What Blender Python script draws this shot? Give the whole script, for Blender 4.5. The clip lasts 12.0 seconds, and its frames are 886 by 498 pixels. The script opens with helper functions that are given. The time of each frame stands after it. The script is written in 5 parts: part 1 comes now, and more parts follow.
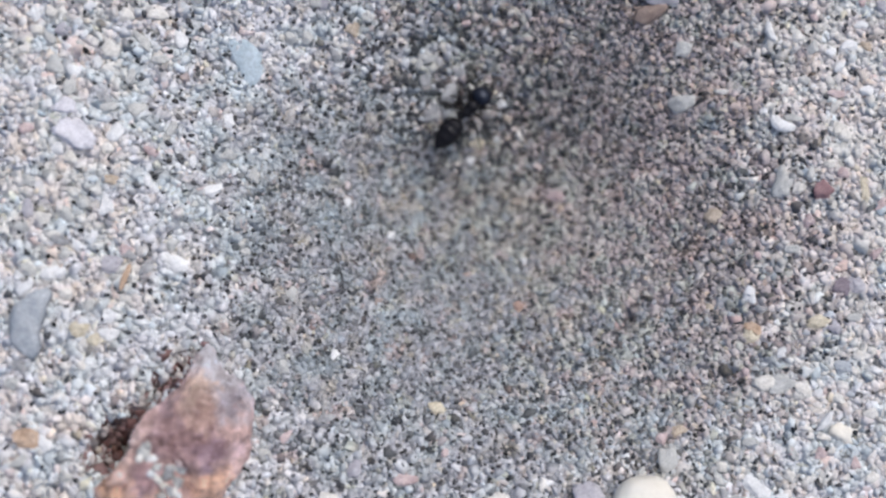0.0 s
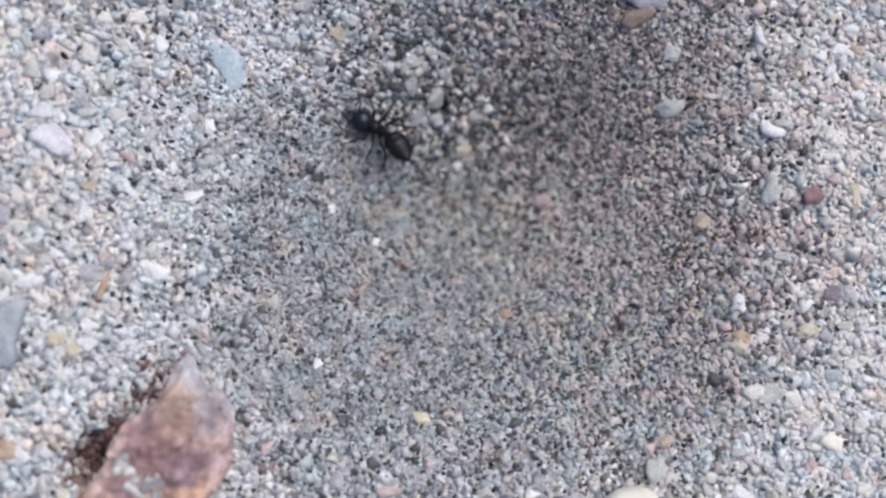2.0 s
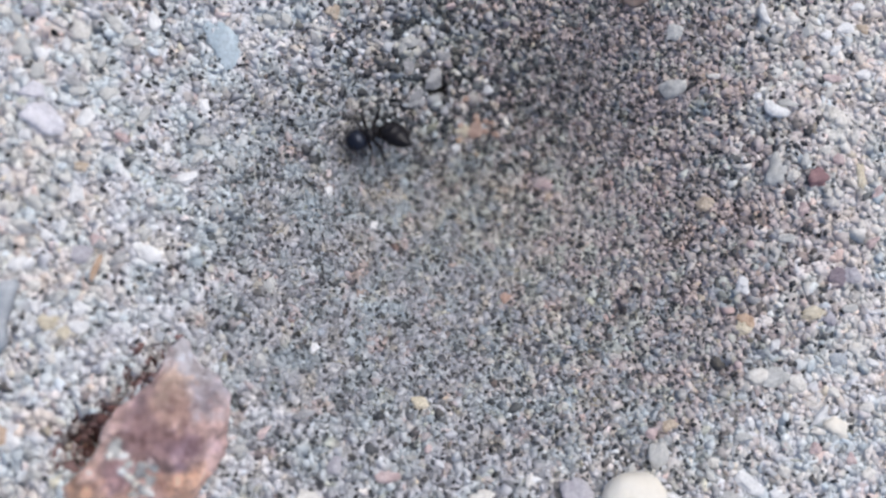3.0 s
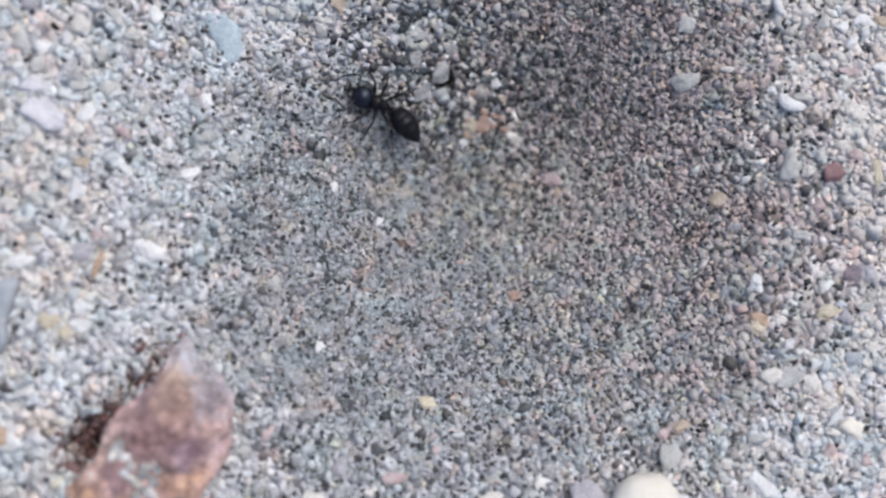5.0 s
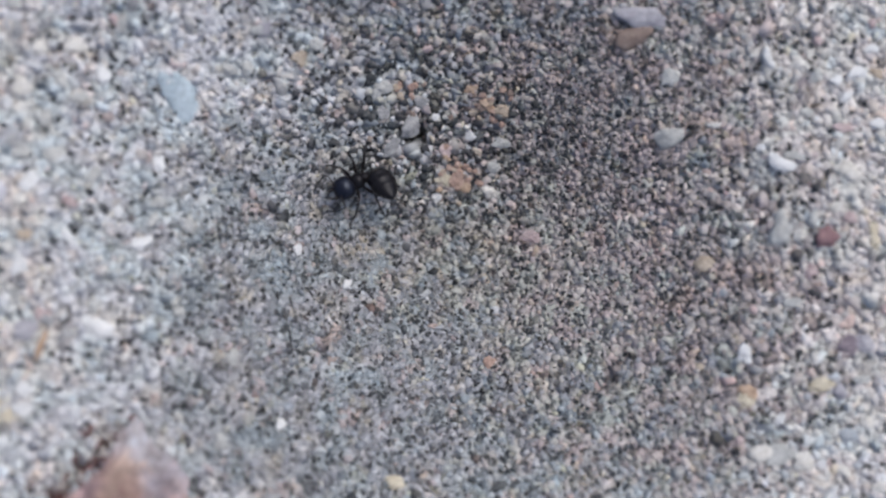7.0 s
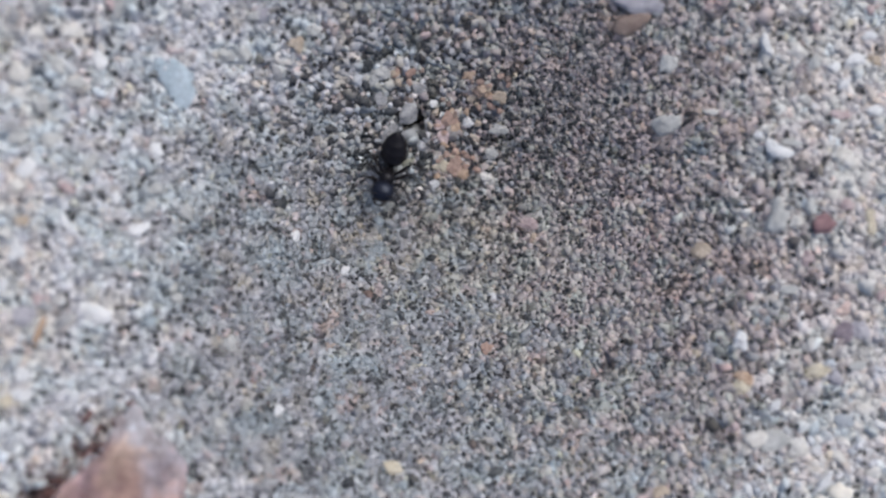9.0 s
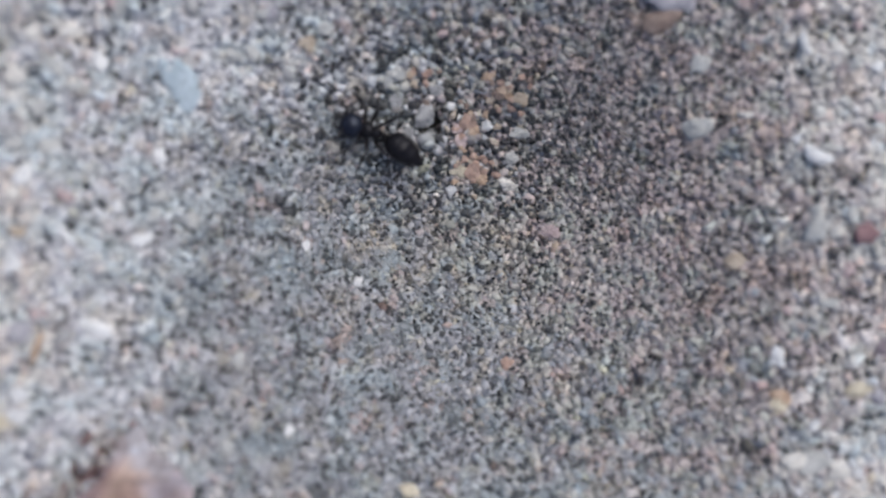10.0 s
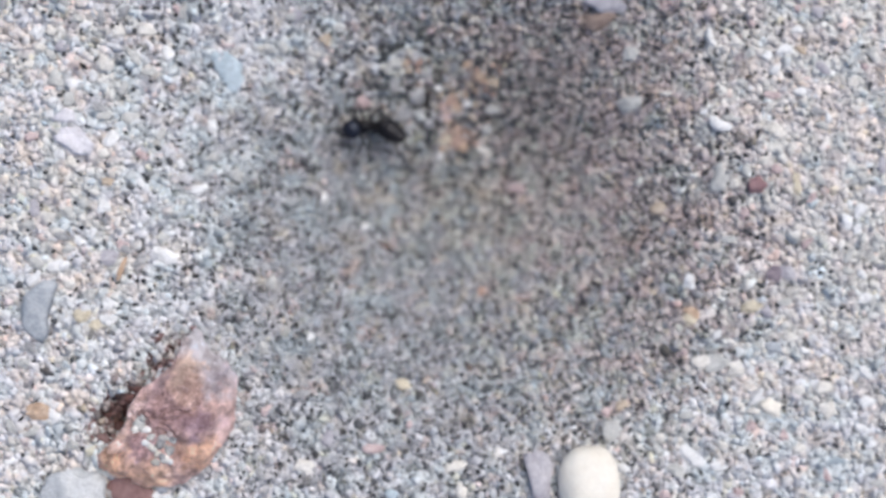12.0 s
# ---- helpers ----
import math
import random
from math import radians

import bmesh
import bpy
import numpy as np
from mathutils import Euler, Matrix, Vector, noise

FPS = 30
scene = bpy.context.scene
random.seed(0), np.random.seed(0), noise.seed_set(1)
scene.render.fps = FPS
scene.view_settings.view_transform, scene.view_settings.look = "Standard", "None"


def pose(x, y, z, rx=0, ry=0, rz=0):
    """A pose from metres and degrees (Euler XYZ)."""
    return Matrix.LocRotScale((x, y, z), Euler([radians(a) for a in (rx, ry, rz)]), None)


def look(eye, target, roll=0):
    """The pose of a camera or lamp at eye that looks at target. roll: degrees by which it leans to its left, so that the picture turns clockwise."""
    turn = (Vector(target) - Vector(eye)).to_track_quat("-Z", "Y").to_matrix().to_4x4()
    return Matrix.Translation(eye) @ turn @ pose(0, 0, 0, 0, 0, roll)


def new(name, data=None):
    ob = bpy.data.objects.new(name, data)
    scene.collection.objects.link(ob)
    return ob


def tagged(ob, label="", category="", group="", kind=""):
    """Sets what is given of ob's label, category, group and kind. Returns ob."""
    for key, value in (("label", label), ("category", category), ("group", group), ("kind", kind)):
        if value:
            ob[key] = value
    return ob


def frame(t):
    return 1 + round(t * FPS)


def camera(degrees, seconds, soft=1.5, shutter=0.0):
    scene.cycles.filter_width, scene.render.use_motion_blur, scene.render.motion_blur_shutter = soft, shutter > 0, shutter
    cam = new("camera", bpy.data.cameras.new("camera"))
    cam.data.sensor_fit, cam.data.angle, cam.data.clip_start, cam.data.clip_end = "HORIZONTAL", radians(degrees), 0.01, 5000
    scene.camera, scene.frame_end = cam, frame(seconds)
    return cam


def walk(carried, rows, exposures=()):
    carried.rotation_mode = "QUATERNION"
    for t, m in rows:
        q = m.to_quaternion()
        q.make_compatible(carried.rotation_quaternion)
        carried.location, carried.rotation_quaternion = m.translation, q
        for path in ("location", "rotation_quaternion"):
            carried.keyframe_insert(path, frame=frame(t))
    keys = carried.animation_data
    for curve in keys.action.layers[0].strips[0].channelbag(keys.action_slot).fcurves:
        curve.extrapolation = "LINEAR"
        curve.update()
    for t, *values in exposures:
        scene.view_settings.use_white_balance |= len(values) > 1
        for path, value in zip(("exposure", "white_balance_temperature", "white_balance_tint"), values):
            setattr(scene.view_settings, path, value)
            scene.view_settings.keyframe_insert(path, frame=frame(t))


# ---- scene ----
MM = 0.001
cam = camera(54, 12.0, soft=2.6, shutter=0.5)
cam.data.dof.use_dof = True
cam.data.dof.focus_distance = 0.0642
cam.data.dof.aperture_fstop = 12.0
walk(cam, [
    (0, pose(-0.00018, -0.00010, 0.06555, 1.34, -0.46, 0.26)),
    (0.5, pose(-0.00020, 0.00015, 0.06477, 1.49, -0.42, 0.11)),
    (1, pose(0.00038, -0.00005, 0.06397, 1.31, 0.07, 0.09)),
    (1.5, pose(0.00061, 0.00052, 0.06413, 1.54, -0.16, 0.16)),
    (2, pose(0.00087, 0.00044, 0.06457, 1.37, -0.53, 0.23)),
    (2.5, pose(0.00083, 0.00016, 0.06407, 1.16, -0.76, 0.24)),
    (3, pose(0.00071, -0.00046, 0.06347, 1.03, -0.76, 0.18)),
    (5, pose(0.00054, -0.00014, 0.06230, 0.57, -0.44, 0.18)),
    (5.2, pose(0.00073, -0.00085, 0.06177, 1.00, -0.33, 0.14)),
    (5.3, pose(-0.00030, -0.00067, 0.06100, 0.86, -0.80, 0.16)),
    (5.5, pose(-0.00037, -0.00079, 0.05841, -0.67, -0.47, -0.13)),
    (5.8, pose(0.00207, 0.00095, 0.05822, 0.14, 0.30, -0.65)),
    (6, pose(0.00286, 0.00459, 0.05895, -0.07, -0.11, -0.37)),
    (6.5, pose(0.00299, 0.00492, 0.05826, 0.15, 0.07, -0.12)),
    (7, pose(0.00312, 0.00517, 0.05871, 0.03, -0.04, -0.13)),
    (7.2, pose(0.00262, 0.00421, 0.05917, -0.05, -0.39, -0.12)),
    (8.8, pose(0.00264, 0.00522, 0.05828, -0.85, -0.06, -0.05)),
    (9, pose(0.00321, 0.00524, 0.05880, -0.92, -0.12, -0.07)),
    (9.5, pose(0.00222, 0.00542, 0.05774, -0.79, -0.20, -0.06)),
    (10, pose(0.00228, 0.00608, 0.05564, -1.10, 0.18, -0.10)),
    (10.5, pose(0.00308, 0.00646, 0.05695, -0.99, 0.70, 0.14)),
    (10.6, pose(0.00376, 0.00486, 0.06030, -1.61, 0.31, 0.15)),
    (10.7, pose(0.00337, 0.00298, 0.06338, -1.69, -0.33, -0.10)),
    (10.8, pose(0.00514, 0.00121, 0.06596, -1.84, 0.10, -0.25)),
    (10.9, pose(0.00493, 0.00043, 0.06748, -2.05, 0.13, -0.19)),
    (11, pose(0.00702, 0.00016, 0.06889, -1.69, 1.06, -0.27)),
    (11.1, pose(0.00795, 0.00015, 0.07075, -1.32, 1.06, -0.25)),
    (11.2, pose(0.00859, 0.00091, 0.07230, -1.59, 1.10, -0.23)),
    (11.5, pose(0.00756, 0.00200, 0.07205, -1.70, 1.18, -0.23)),
    (12, pose(0.00529, 0.00224, 0.07205, -1.18, 1.64, -0.02)),
], exposures=[
    (0, 0.68, 6330, 8), (5.2, 0.66, 6330, 8), (6.2, 0.48, 6290, 8), (9.6, 0.47, 6290, 8), (10.5, 0.44, 6290, 8), (11.2, 0.77, 6390, 8), (12, 0.78, 6390, 8)])

# ---------------------------------------------------------------- light
SUN_EL, SUN_AZ = 57.0, 42.0            # degrees; azimuth clockwise from +y
world = bpy.data.worlds.new("sky")
scene.world = world
world.use_nodes = True
wn = world.node_tree.nodes
sky = wn.new("ShaderNodeTexSky")
sky.sky_type = "NISHITA"
sky.sun_disc = False
sky.air_density = 0.55
sky.dust_density = 2.6
sky.ozone_density = 1.0
sky.sun_elevation = radians(SUN_EL)
sky.sun_rotation = radians(SUN_AZ)
world.node_tree.links.new(sky.outputs[0], wn["Background"].inputs[0])
wn["Background"].inputs[1].default_value = 0.125
sun_data = bpy.data.lights.new("sun", "SUN")
sun_data.energy = 1.0
sun_data.angle = radians(45)
sun_data.color = (1.0, 0.985, 0.965)
sun = new("sun", sun_data)
_az, _el = radians(SUN_AZ), radians(SUN_EL)
sun.matrix_world = look((math.sin(_az) * math.cos(_el), math.cos(_az) * math.cos(_el), math.sin(_el)), (0, 0, 0))


# ---------------------------------------------------------------- materials
def material(name, rough=0.6, spec=0.4):
    m = bpy.data.materials.new(name)
    m.use_nodes = True
    b = m.node_tree.nodes["Principled BSDF"]
    b.inputs["Roughness"].default_value = rough
    b.inputs["Specular IOR Level"].default_value = spec
    return m, m.node_tree, b


def node(tree, kind, **values):
    n = tree.nodes.new(kind)
    for key, value in values.items():
        n.inputs[key].default_value = value
    return n


def ramp(tree, stops, constant=False):
    n = tree.nodes.new("ShaderNodeValToRGB")
    n.color_ramp.interpolation = "CONSTANT" if constant else "LINEAR"
    e = n.color_ramp.elements
    while len(e) < len(stops):
        e.new(0.5)
    for k, (p, c) in enumerate(stops):
        e[k].position, e[k].color = p, (*c, 1)
    return n


def grain_material(name, tone, spread=0.26, dark=0.09, rough=0.75):
    """Sand of one mean tone: every grain has its own lightness, some are dark minerals, and the hue drifts in patches a few grains wide."""
    m, tree, b = material(name, rough, 0.18)
    links = tree.links
    geo = tree.nodes.new("ShaderNodeNewGeometry")
    light = ramp(tree, [(0.0, (0.22,) * 3), (dark, (0.44,) * 3), (dark + 0.04, (1 - spread,) * 3), (0.4, (0.95,) * 3), (0.82, (1 + 0.35 * spread,) * 3), (1.0, (1 + 0.9 * spread,) * 3)])
    links.new(geo.outputs["Random Per Island"], light.inputs[0])
    co = tree.nodes.new("ShaderNodeTexCoord")

    def multiply(one, other):
        mix = tree.nodes.new("ShaderNodeMixRGB")
        mix.blend_type = "MULTIPLY"
        mix.inputs[0].default_value = 1.0
        links.new(one, mix.inputs[1])
        links.new(other, mix.inputs[2])
        return mix.outputs[0]

    base = tree.nodes.new("ShaderNodeRGB")
    base.outputs[0].default_value = (*tone, 1)
    c = multiply(base.outputs[0], light.outputs[0])
    speck = node(tree, "ShaderNodeTexNoise", Scale=4200.0, Detail=3.0)
    links.new(co.outputs["Object"], speck.inputs["Vector"])
    v = ramp(tree, [(0.3, (0.84, 0.835, 0.83)), (0.65, (1.08, 1.075, 1.07))])
    links.new(speck.outputs["Fac"], v.inputs[0])
    c = multiply(c, v.outputs[0])
    # patches: teal, olive, neutral, rose, ochre
    blot = node(tree, "ShaderNodeTexNoise", Scale=420.0, Detail=1.0)
    links.new(co.outputs["Object"], blot.inputs["Vector"])
    tint = ramp(tree, [(0.30, (0.94, 1.005, 1.02)), (0.42, (0.98, 1.005, 0.99)), (0.50, (1.0, 1.0, 1.0)), (0.58, (1.015, 0.985, 1.0)), (0.70, (1.05, 0.99, 0.93))])
    links.new(blot.outputs["Fac"], tint.inputs[0])
    c = multiply(c, tint.outputs[0])
    # one grain in a few has a colour of its own
    own = tree.nodes.new("ShaderNodeMath")
    own.operation = "MULTIPLY"
    own.inputs[1].default_value = 37.0
    links.new(geo.outputs["Random Per Island"], own.inputs[0])
    part_of = tree.nodes.new("ShaderNodeMath")
    part_of.operation = "FRACT"
    links.new(own.outputs[0], part_of.inputs[0])
    hue = ramp(tree, [(0.0, (1.0, 1.0, 1.0)), (0.88, (1.06, 0.99, 0.91)), (0.92, (0.95, 1.0, 1.03)), (0.96, (1.09, 0.95, 0.91)), (0.98, (1.05, 1.02, 0.88))], True)
    links.new(part_of.outputs[0], hue.inputs[0])
    c = multiply(c, hue.outputs[0])
    links.new(c, b.inputs["Base Color"])
    return m


GREY_SAND = grain_material("grey sand grains", (0.355, 0.364, 0.374), 0.33, 0.11)
PALE_SAND = grain_material("pale sand grains", (0.640, 0.642, 0.640), 0.20, 0.035)
WARM_SAND = grain_material("warm pale sand grains", (0.670, 0.628, 0.588), 0.20, 0.035)
DARK_SAND = grain_material("dark mineral and shade grains", (0.080, 0.081, 0.084), 0.3, 0.05)
BROWN_SAND = grain_material("brown sand grains", (0.455, 0.397, 0.378), 0.32, 0.10)
LIGHT_SAND = grain_material("light grey sand grains", (0.478, 0.482, 0.485), 0.26, 0.07)
# reddish grains, toned darker to carry the shade beside the rock
SHADED_EARTH_SAND = grain_material("red soil grains toned for shade", (0.215, 0.135, 0.128), 0.3, 0.3)
LIGHT_WARM_SAND = grain_material("light fawn sand grains", (0.505, 0.464, 0.436), 0.26, 0.06)
OCHRE_SAND = grain_material("ochre grey sand grains", (0.440, 0.427, 0.389), 0.33, 0.12)


def stone_material(name, a, b_, c=None, rough=0.6, scale=900.0, bump=0.45, speck=1.0):
    """Stone: two or three tones in blotches, fine grain, and relief."""
    m, tree, b = material(name, rough, 0.35)
    links = tree.links
    co = tree.nodes.new("ShaderNodeTexCoord")
    big = node(tree, "ShaderNodeTexNoise", Scale=scale, Detail=5.0, Roughness=0.62)
    fine = node(tree, "ShaderNodeTexNoise", Scale=scale * 6, Detail=4.0, Roughness=0.7)
    info = tree.nodes.new("ShaderNodeObjectInfo")
    shift = tree.nodes.new("ShaderNodeVectorMath")
    shift.operation = "ADD"
    links.new(co.outputs["Object"], shift.inputs[0])
    links.new(info.outputs["Random"], shift.inputs[1])
    links.new(shift.outputs[0], big.inputs["Vector"])
    links.new(shift.outputs[0], fine.inputs["Vector"])
    stops = [(0.34, a), (0.64, b_)] if c is None else [(0.32, a), (0.5, b_), (0.68, c)]
    r = ramp(tree, stops)
    links.new(big.outputs["Fac"], r.inputs[0])
    v = ramp(tree, [(0.3, (1 - 0.3 * speck, 1 - 0.31 * speck, 1 - 0.32 * speck)), (0.7, (1 + 0.14 * speck, 1 + 0.13 * speck, 1 + 0.12 * speck))])
    links.new(fine.outputs["Fac"], v.inputs[0])
    mix = tree.nodes.new("ShaderNodeMixRGB")
    mix.blend_type = "MULTIPLY"
    mix.inputs[0].default_value = 1.0
    links.new(r.outputs[0], mix.inputs[1])
    links.new(v.outputs[0], mix.inputs[2])
    links.new(mix.outputs[0], b.inputs["Base Color"])
    bp = node(tree, "ShaderNodeBump", Strength=bump, Distance=0.0001)
    links.new(fine.outputs["Fac"], bp.inputs["Height"])
    links.new(bp.outputs[0], b.inputs["Normal"])
    return m


STONE = {
    "cream_white": stone_material("cream white stone", (0.70, 0.64, 0.54), (0.745, 0.705, 0.625), rough=0.55, scale=420, bump=0.05, speck=0.25),
    "white": stone_material("white quartz", (0.65, 0.64, 0.62), (0.78, 0.77, 0.755), rough=0.5, speck=0.6),
    "cream": stone_material("cream stone", (0.62, 0.585, 0.52), (0.74, 0.71, 0.66)),
    "pale_grey": stone_material("pale grey stone", (0.42, 0.415, 0.395), (0.56, 0.555, 0.525)),
    "grey": stone_material("grey stone", (0.27, 0.27, 0.275), (0.40, 0.395, 0.39)),
    "blue_grey": stone_material("blue grey slate", (0.31, 0.34, 0.37), (0.45, 0.47, 0.49), rough=0.5),
    "pale_blue": stone_material("pale blue shell", (0.40, 0.48, 0.52), (0.53, 0.61, 0.65), rough=0.55),
    "slate_blue": stone_material("slate blue stone", (0.22, 0.27, 0.30), (0.36, 0.41, 0.44)),
    "pale_lilac": stone_material("pale lilac stone", (0.58, 0.56, 0.59), (0.72, 0.70, 0.73), rough=0.5),
    "pale_ash": stone_material("pale ash stone", (0.47, 0.485, 0.49), (0.59, 0.60, 0.60), rough=0.5),
    "mauve_grey": stone_material("mauve grey stone", (0.36, 0.34, 0.37), (0.48, 0.46, 0.48)),
    "mauve": stone_material("mauve stone", (0.19, 0.15, 0.18), (0.30, 0.25, 0.27)),
    "dark_red": stone_material("dark red stone", (0.20, 0.11, 0.12), (0.33, 0.20, 0.20)),
    "maroon": stone_material("maroon stone", (0.22, 0.12, 0.11), (0.35, 0.215, 0.20)),
    "red_brown": stone_material("red brown stone", (0.38, 0.25, 0.20), (0.50, 0.36, 0.29)),
    "pink": stone_material("pink stone", (0.44, 0.33, 0.32), (0.62, 0.50, 0.48)),
    "orange": stone_material("orange stone", (0.44, 0.30, 0.20), (0.57, 0.43, 0.32)),
    "tan": stone_material("tan stone", (0.42, 0.33, 0.24), (0.53, 0.45, 0.36)),
    "yellow": stone_material("yellow stone", (0.53, 0.46, 0.33), (0.68, 0.615, 0.485)),
    # red crumbs with the crevice's shade painted into their colour
    "shaded_earth": stone_material("red soil toned for shade", (0.075, 0.035, 0.032), (0.15, 0.07, 0.06)),
    "brown": stone_material("brown stone", (0.23, 0.165, 0.135), (0.36, 0.28, 0.235)),
}


def ground_material():
    m, tree, b = material("packed sand", 0.85, 0.2)
    links = tree.links
    co = tree.nodes.new("ShaderNodeTexCoord")
    vor = node(tree, "ShaderNodeTexVoronoi", Scale=2600.0)
    links.new(co.outputs["Object"], vor.inputs["Vector"])
    r = ramp(tree, [(0.0, (0.16, 0.16, 0.16)), (0.2, (0.38, 0.375, 0.37)), (0.7, (0.46, 0.455, 0.445)), (1.0, (0.54, 0.53, 0.51))])
    sep = tree.nodes.new("ShaderNodeSeparateColor")
    links.new(vor.outputs["Color"], sep.inputs[0])
    links.new(sep.outputs[0], r.inputs[0])
    n = node(tree, "ShaderNodeTexNoise", Scale=160.0, Detail=4.0)
    links.new(co.outputs["Object"], n.inputs["Vector"])
    v = ramp(tree, [(0.3, (0.75, 0.73, 0.7)), (0.7, (1.1, 1.1, 1.1))])
    links.new(n.outputs["Fac"], v.inputs[0])
    mix = tree.nodes.new("ShaderNodeMixRGB")
    mix.blend_type = "MULTIPLY"
    mix.inputs[0].default_value = 1.0
    links.new(r.outputs[0], mix.inputs[1])
    links.new(v.outputs[0], mix.inputs[2])
    links.new(mix.outputs[0], b.inputs["Base Color"])
    bp = node(tree, "ShaderNodeBump", Strength=0.8, Distance=0.0003)
    links.new(vor.outputs["Distance"], bp.inputs["Height"])
    links.new(bp.outputs[0], b.inputs["Normal"])
    return m


GROUND = ground_material()


def rock_material():
    """Red stone: dull red crown, tan ridge, orange foot, grey tip and flank."""
    m, tree, b = material("red rock", 0.65, 0.3)
    links = tree.links
    co = tree.nodes.new("ShaderNodeTexCoord")
    wob = node(tree, "ShaderNodeTexNoise", Scale=520.0, Detail=5.0, Roughness=0.65)
    links.new(co.outputs["Object"], wob.inputs["Vector"])
    sub = tree.nodes.new("ShaderNodeVectorMath")
    sub.operation = "MULTIPLY_ADD"
    links.new(wob.outputs["Color"], sub.inputs[0])
    sub.inputs[1].default_value = (0.0052, 0.0052, 0.0)
    links.new(co.outputs["Object"], sub.inputs[2])

    def blob(x, y, inner, outer):
        d = tree.nodes.new("ShaderNodeVectorMath")
        d.operation = "DISTANCE"
        flat = tree.nodes.new("ShaderNodeVectorMath")
        flat.operation = "MULTIPLY"
        links.new(sub.outputs[0], flat.inputs[0])
        flat.inputs[1].default_value = (1, 1, 0)
        links.new(flat.outputs[0], d.inputs[0])
        d.inputs[1].default_value = ((x + 2.6) * MM, (y + 2.6) * MM, 0)
        mr = tree.nodes.new("ShaderNodeMapRange")
        mr.inputs["From Min"].default_value = outer * MM
        mr.inputs["From Max"].default_value = inner * MM
        links.new(d.outputs["Value"], mr.inputs["Value"])
        return mr.outputs[0]

    def layer(under, fac, colour):
        mix = tree.nodes.new("ShaderNodeMixRGB")
        links.new(fac, mix.inputs[0])
        links.new(under, mix.inputs[1])
        mix.inputs[2].default_value = (*colour, 1)
        return mix.outputs[0]

    base = tree.nodes.new("ShaderNodeRGB")
    base.outputs[0].default_value = (0.652, 0.444, 0.398, 1)
    c = layer(base.outputs[0], blob(0.6, 1.0, 1.4, 2.8), (0.455, 0.292, 0.282))
    c = layer(c, blob(-0.2, 2.4, 0.5, 1.6), (0.531, 0.355, 0.342))
    c = layer(c, blob(2.1, 3.5, 0.6, 1.5), (0.640, 0.470, 0.385))
    c = layer(c, blob(1.9, 2.2, 0.3, 1.1), (0.590, 0.395, 0.335))
    # pale pink left ledge and rim, lightened to paint in their highlights
    c = layer(c, blob(-2.3, 0.6, 0.4, 1.4), (0.775, 0.573, 0.520))
    c = layer(c, blob(-1.2, 2.9, 0.3, 1.0), (0.714, 0.533, 0.490))
    c = layer(c, blob(-3.0, -1.2, 0.4, 1.4), (0.775, 0.553, 0.479))
    c = layer(c, blob(-1.2, -2.2, 0.5, 1.5), (0.571, 0.375, 0.377))
    # orange foot lobes, their colour raised for the light that catches them
    c = layer(c, blob(-3.6, -3.4, 1.0, 2.3), (0.900, 0.565, 0.390))
    c = layer(c, blob(-0.6, -4.9, 0.7, 2.2), (0.870, 0.580, 0.430))
    c = layer(c, blob(2.9, -2.9, 0.7, 1.7), (0.870, 0.550, 0.400))
    c = layer(c, blob(2.7, -0.3, 0.8, 1.7), (0.415, 0.275, 0.302))
    c = layer(c, blob(4.2, 2.8, 0.8, 2.0), (0.545, 0.478, 0.500))
    c = layer(c, blob(4.6, -1.0, 0.2, 1.1), (0.693, 0.493, 0.490))
    c = layer(c, blob(2.2, 5.9, 0.9, 2.1), (0.620, 0.575, 0.585))
    c = layer(c, blob(3.6, 4.5, 0.6, 1.4), (0.600, 0.545, 0.555))
    # peach left rim, its highlight painted in as well
    c = layer(c, blob(-2.6, 2.2, 0.3, 1.0), (0.760, 0.560, 0.500))
    f = node(tree, "ShaderNodeTexNoise", Scale=1500.0, Detail=7.0, Roughness=0.74)
    links.new(co.outputs["Object"], f.inputs["Vector"])
    v = ramp(tree, [(0.32, (0.56, 0.50, 0.50)), (0.45, (0.93, 0.92, 0.91)), (0.56, (1.10, 1.10, 1.10)), (0.67, (1.55, 1.68, 1.78))])
    links.new(f.outputs["Fac"], v.inputs[0])
    mix = tree.nodes.new("ShaderNodeMixRGB")
    mix.blend_type = "MULTIPLY"
    mix.inputs[0].default_value = 1.0
    links.new(c, mix.inputs[1])
    links.new(v.outputs[0], mix.inputs[2])
    g = node(tree, "ShaderNodeTexNoise", Scale=680.0, Detail=3.0, Roughness=0.6)
    links.new(co.outputs["Object"], g.inputs["Vector"])
    crust = ramp(tree, [(0.36, (0.74, 0.70, 0.70)), (0.48, (1.0, 1.0, 1.0)), (0.62, (1.30, 1.34, 1.36))])
    links.new(g.outputs["Fac"], crust.inputs[0])
    flaky = tree.nodes.new("ShaderNodeMixRGB")
    flaky.blend_type = "MULTIPLY"
    flaky.inputs[0].default_value = 1.0
    links.new(mix.outputs[0], flaky.inputs[1])
    links.new(crust.outputs[0], flaky.inputs[2])
    links.new(flaky.outputs[0], b.inputs["Base Color"])
    bp = node(tree, "ShaderNodeBump", Strength=1.0, Distance=0.0006)
    links.new(f.outputs["Fac"], bp.inputs["Height"])
    links.new(bp.outputs[0], b.inputs["Normal"])
    return m


ROCK = rock_material()


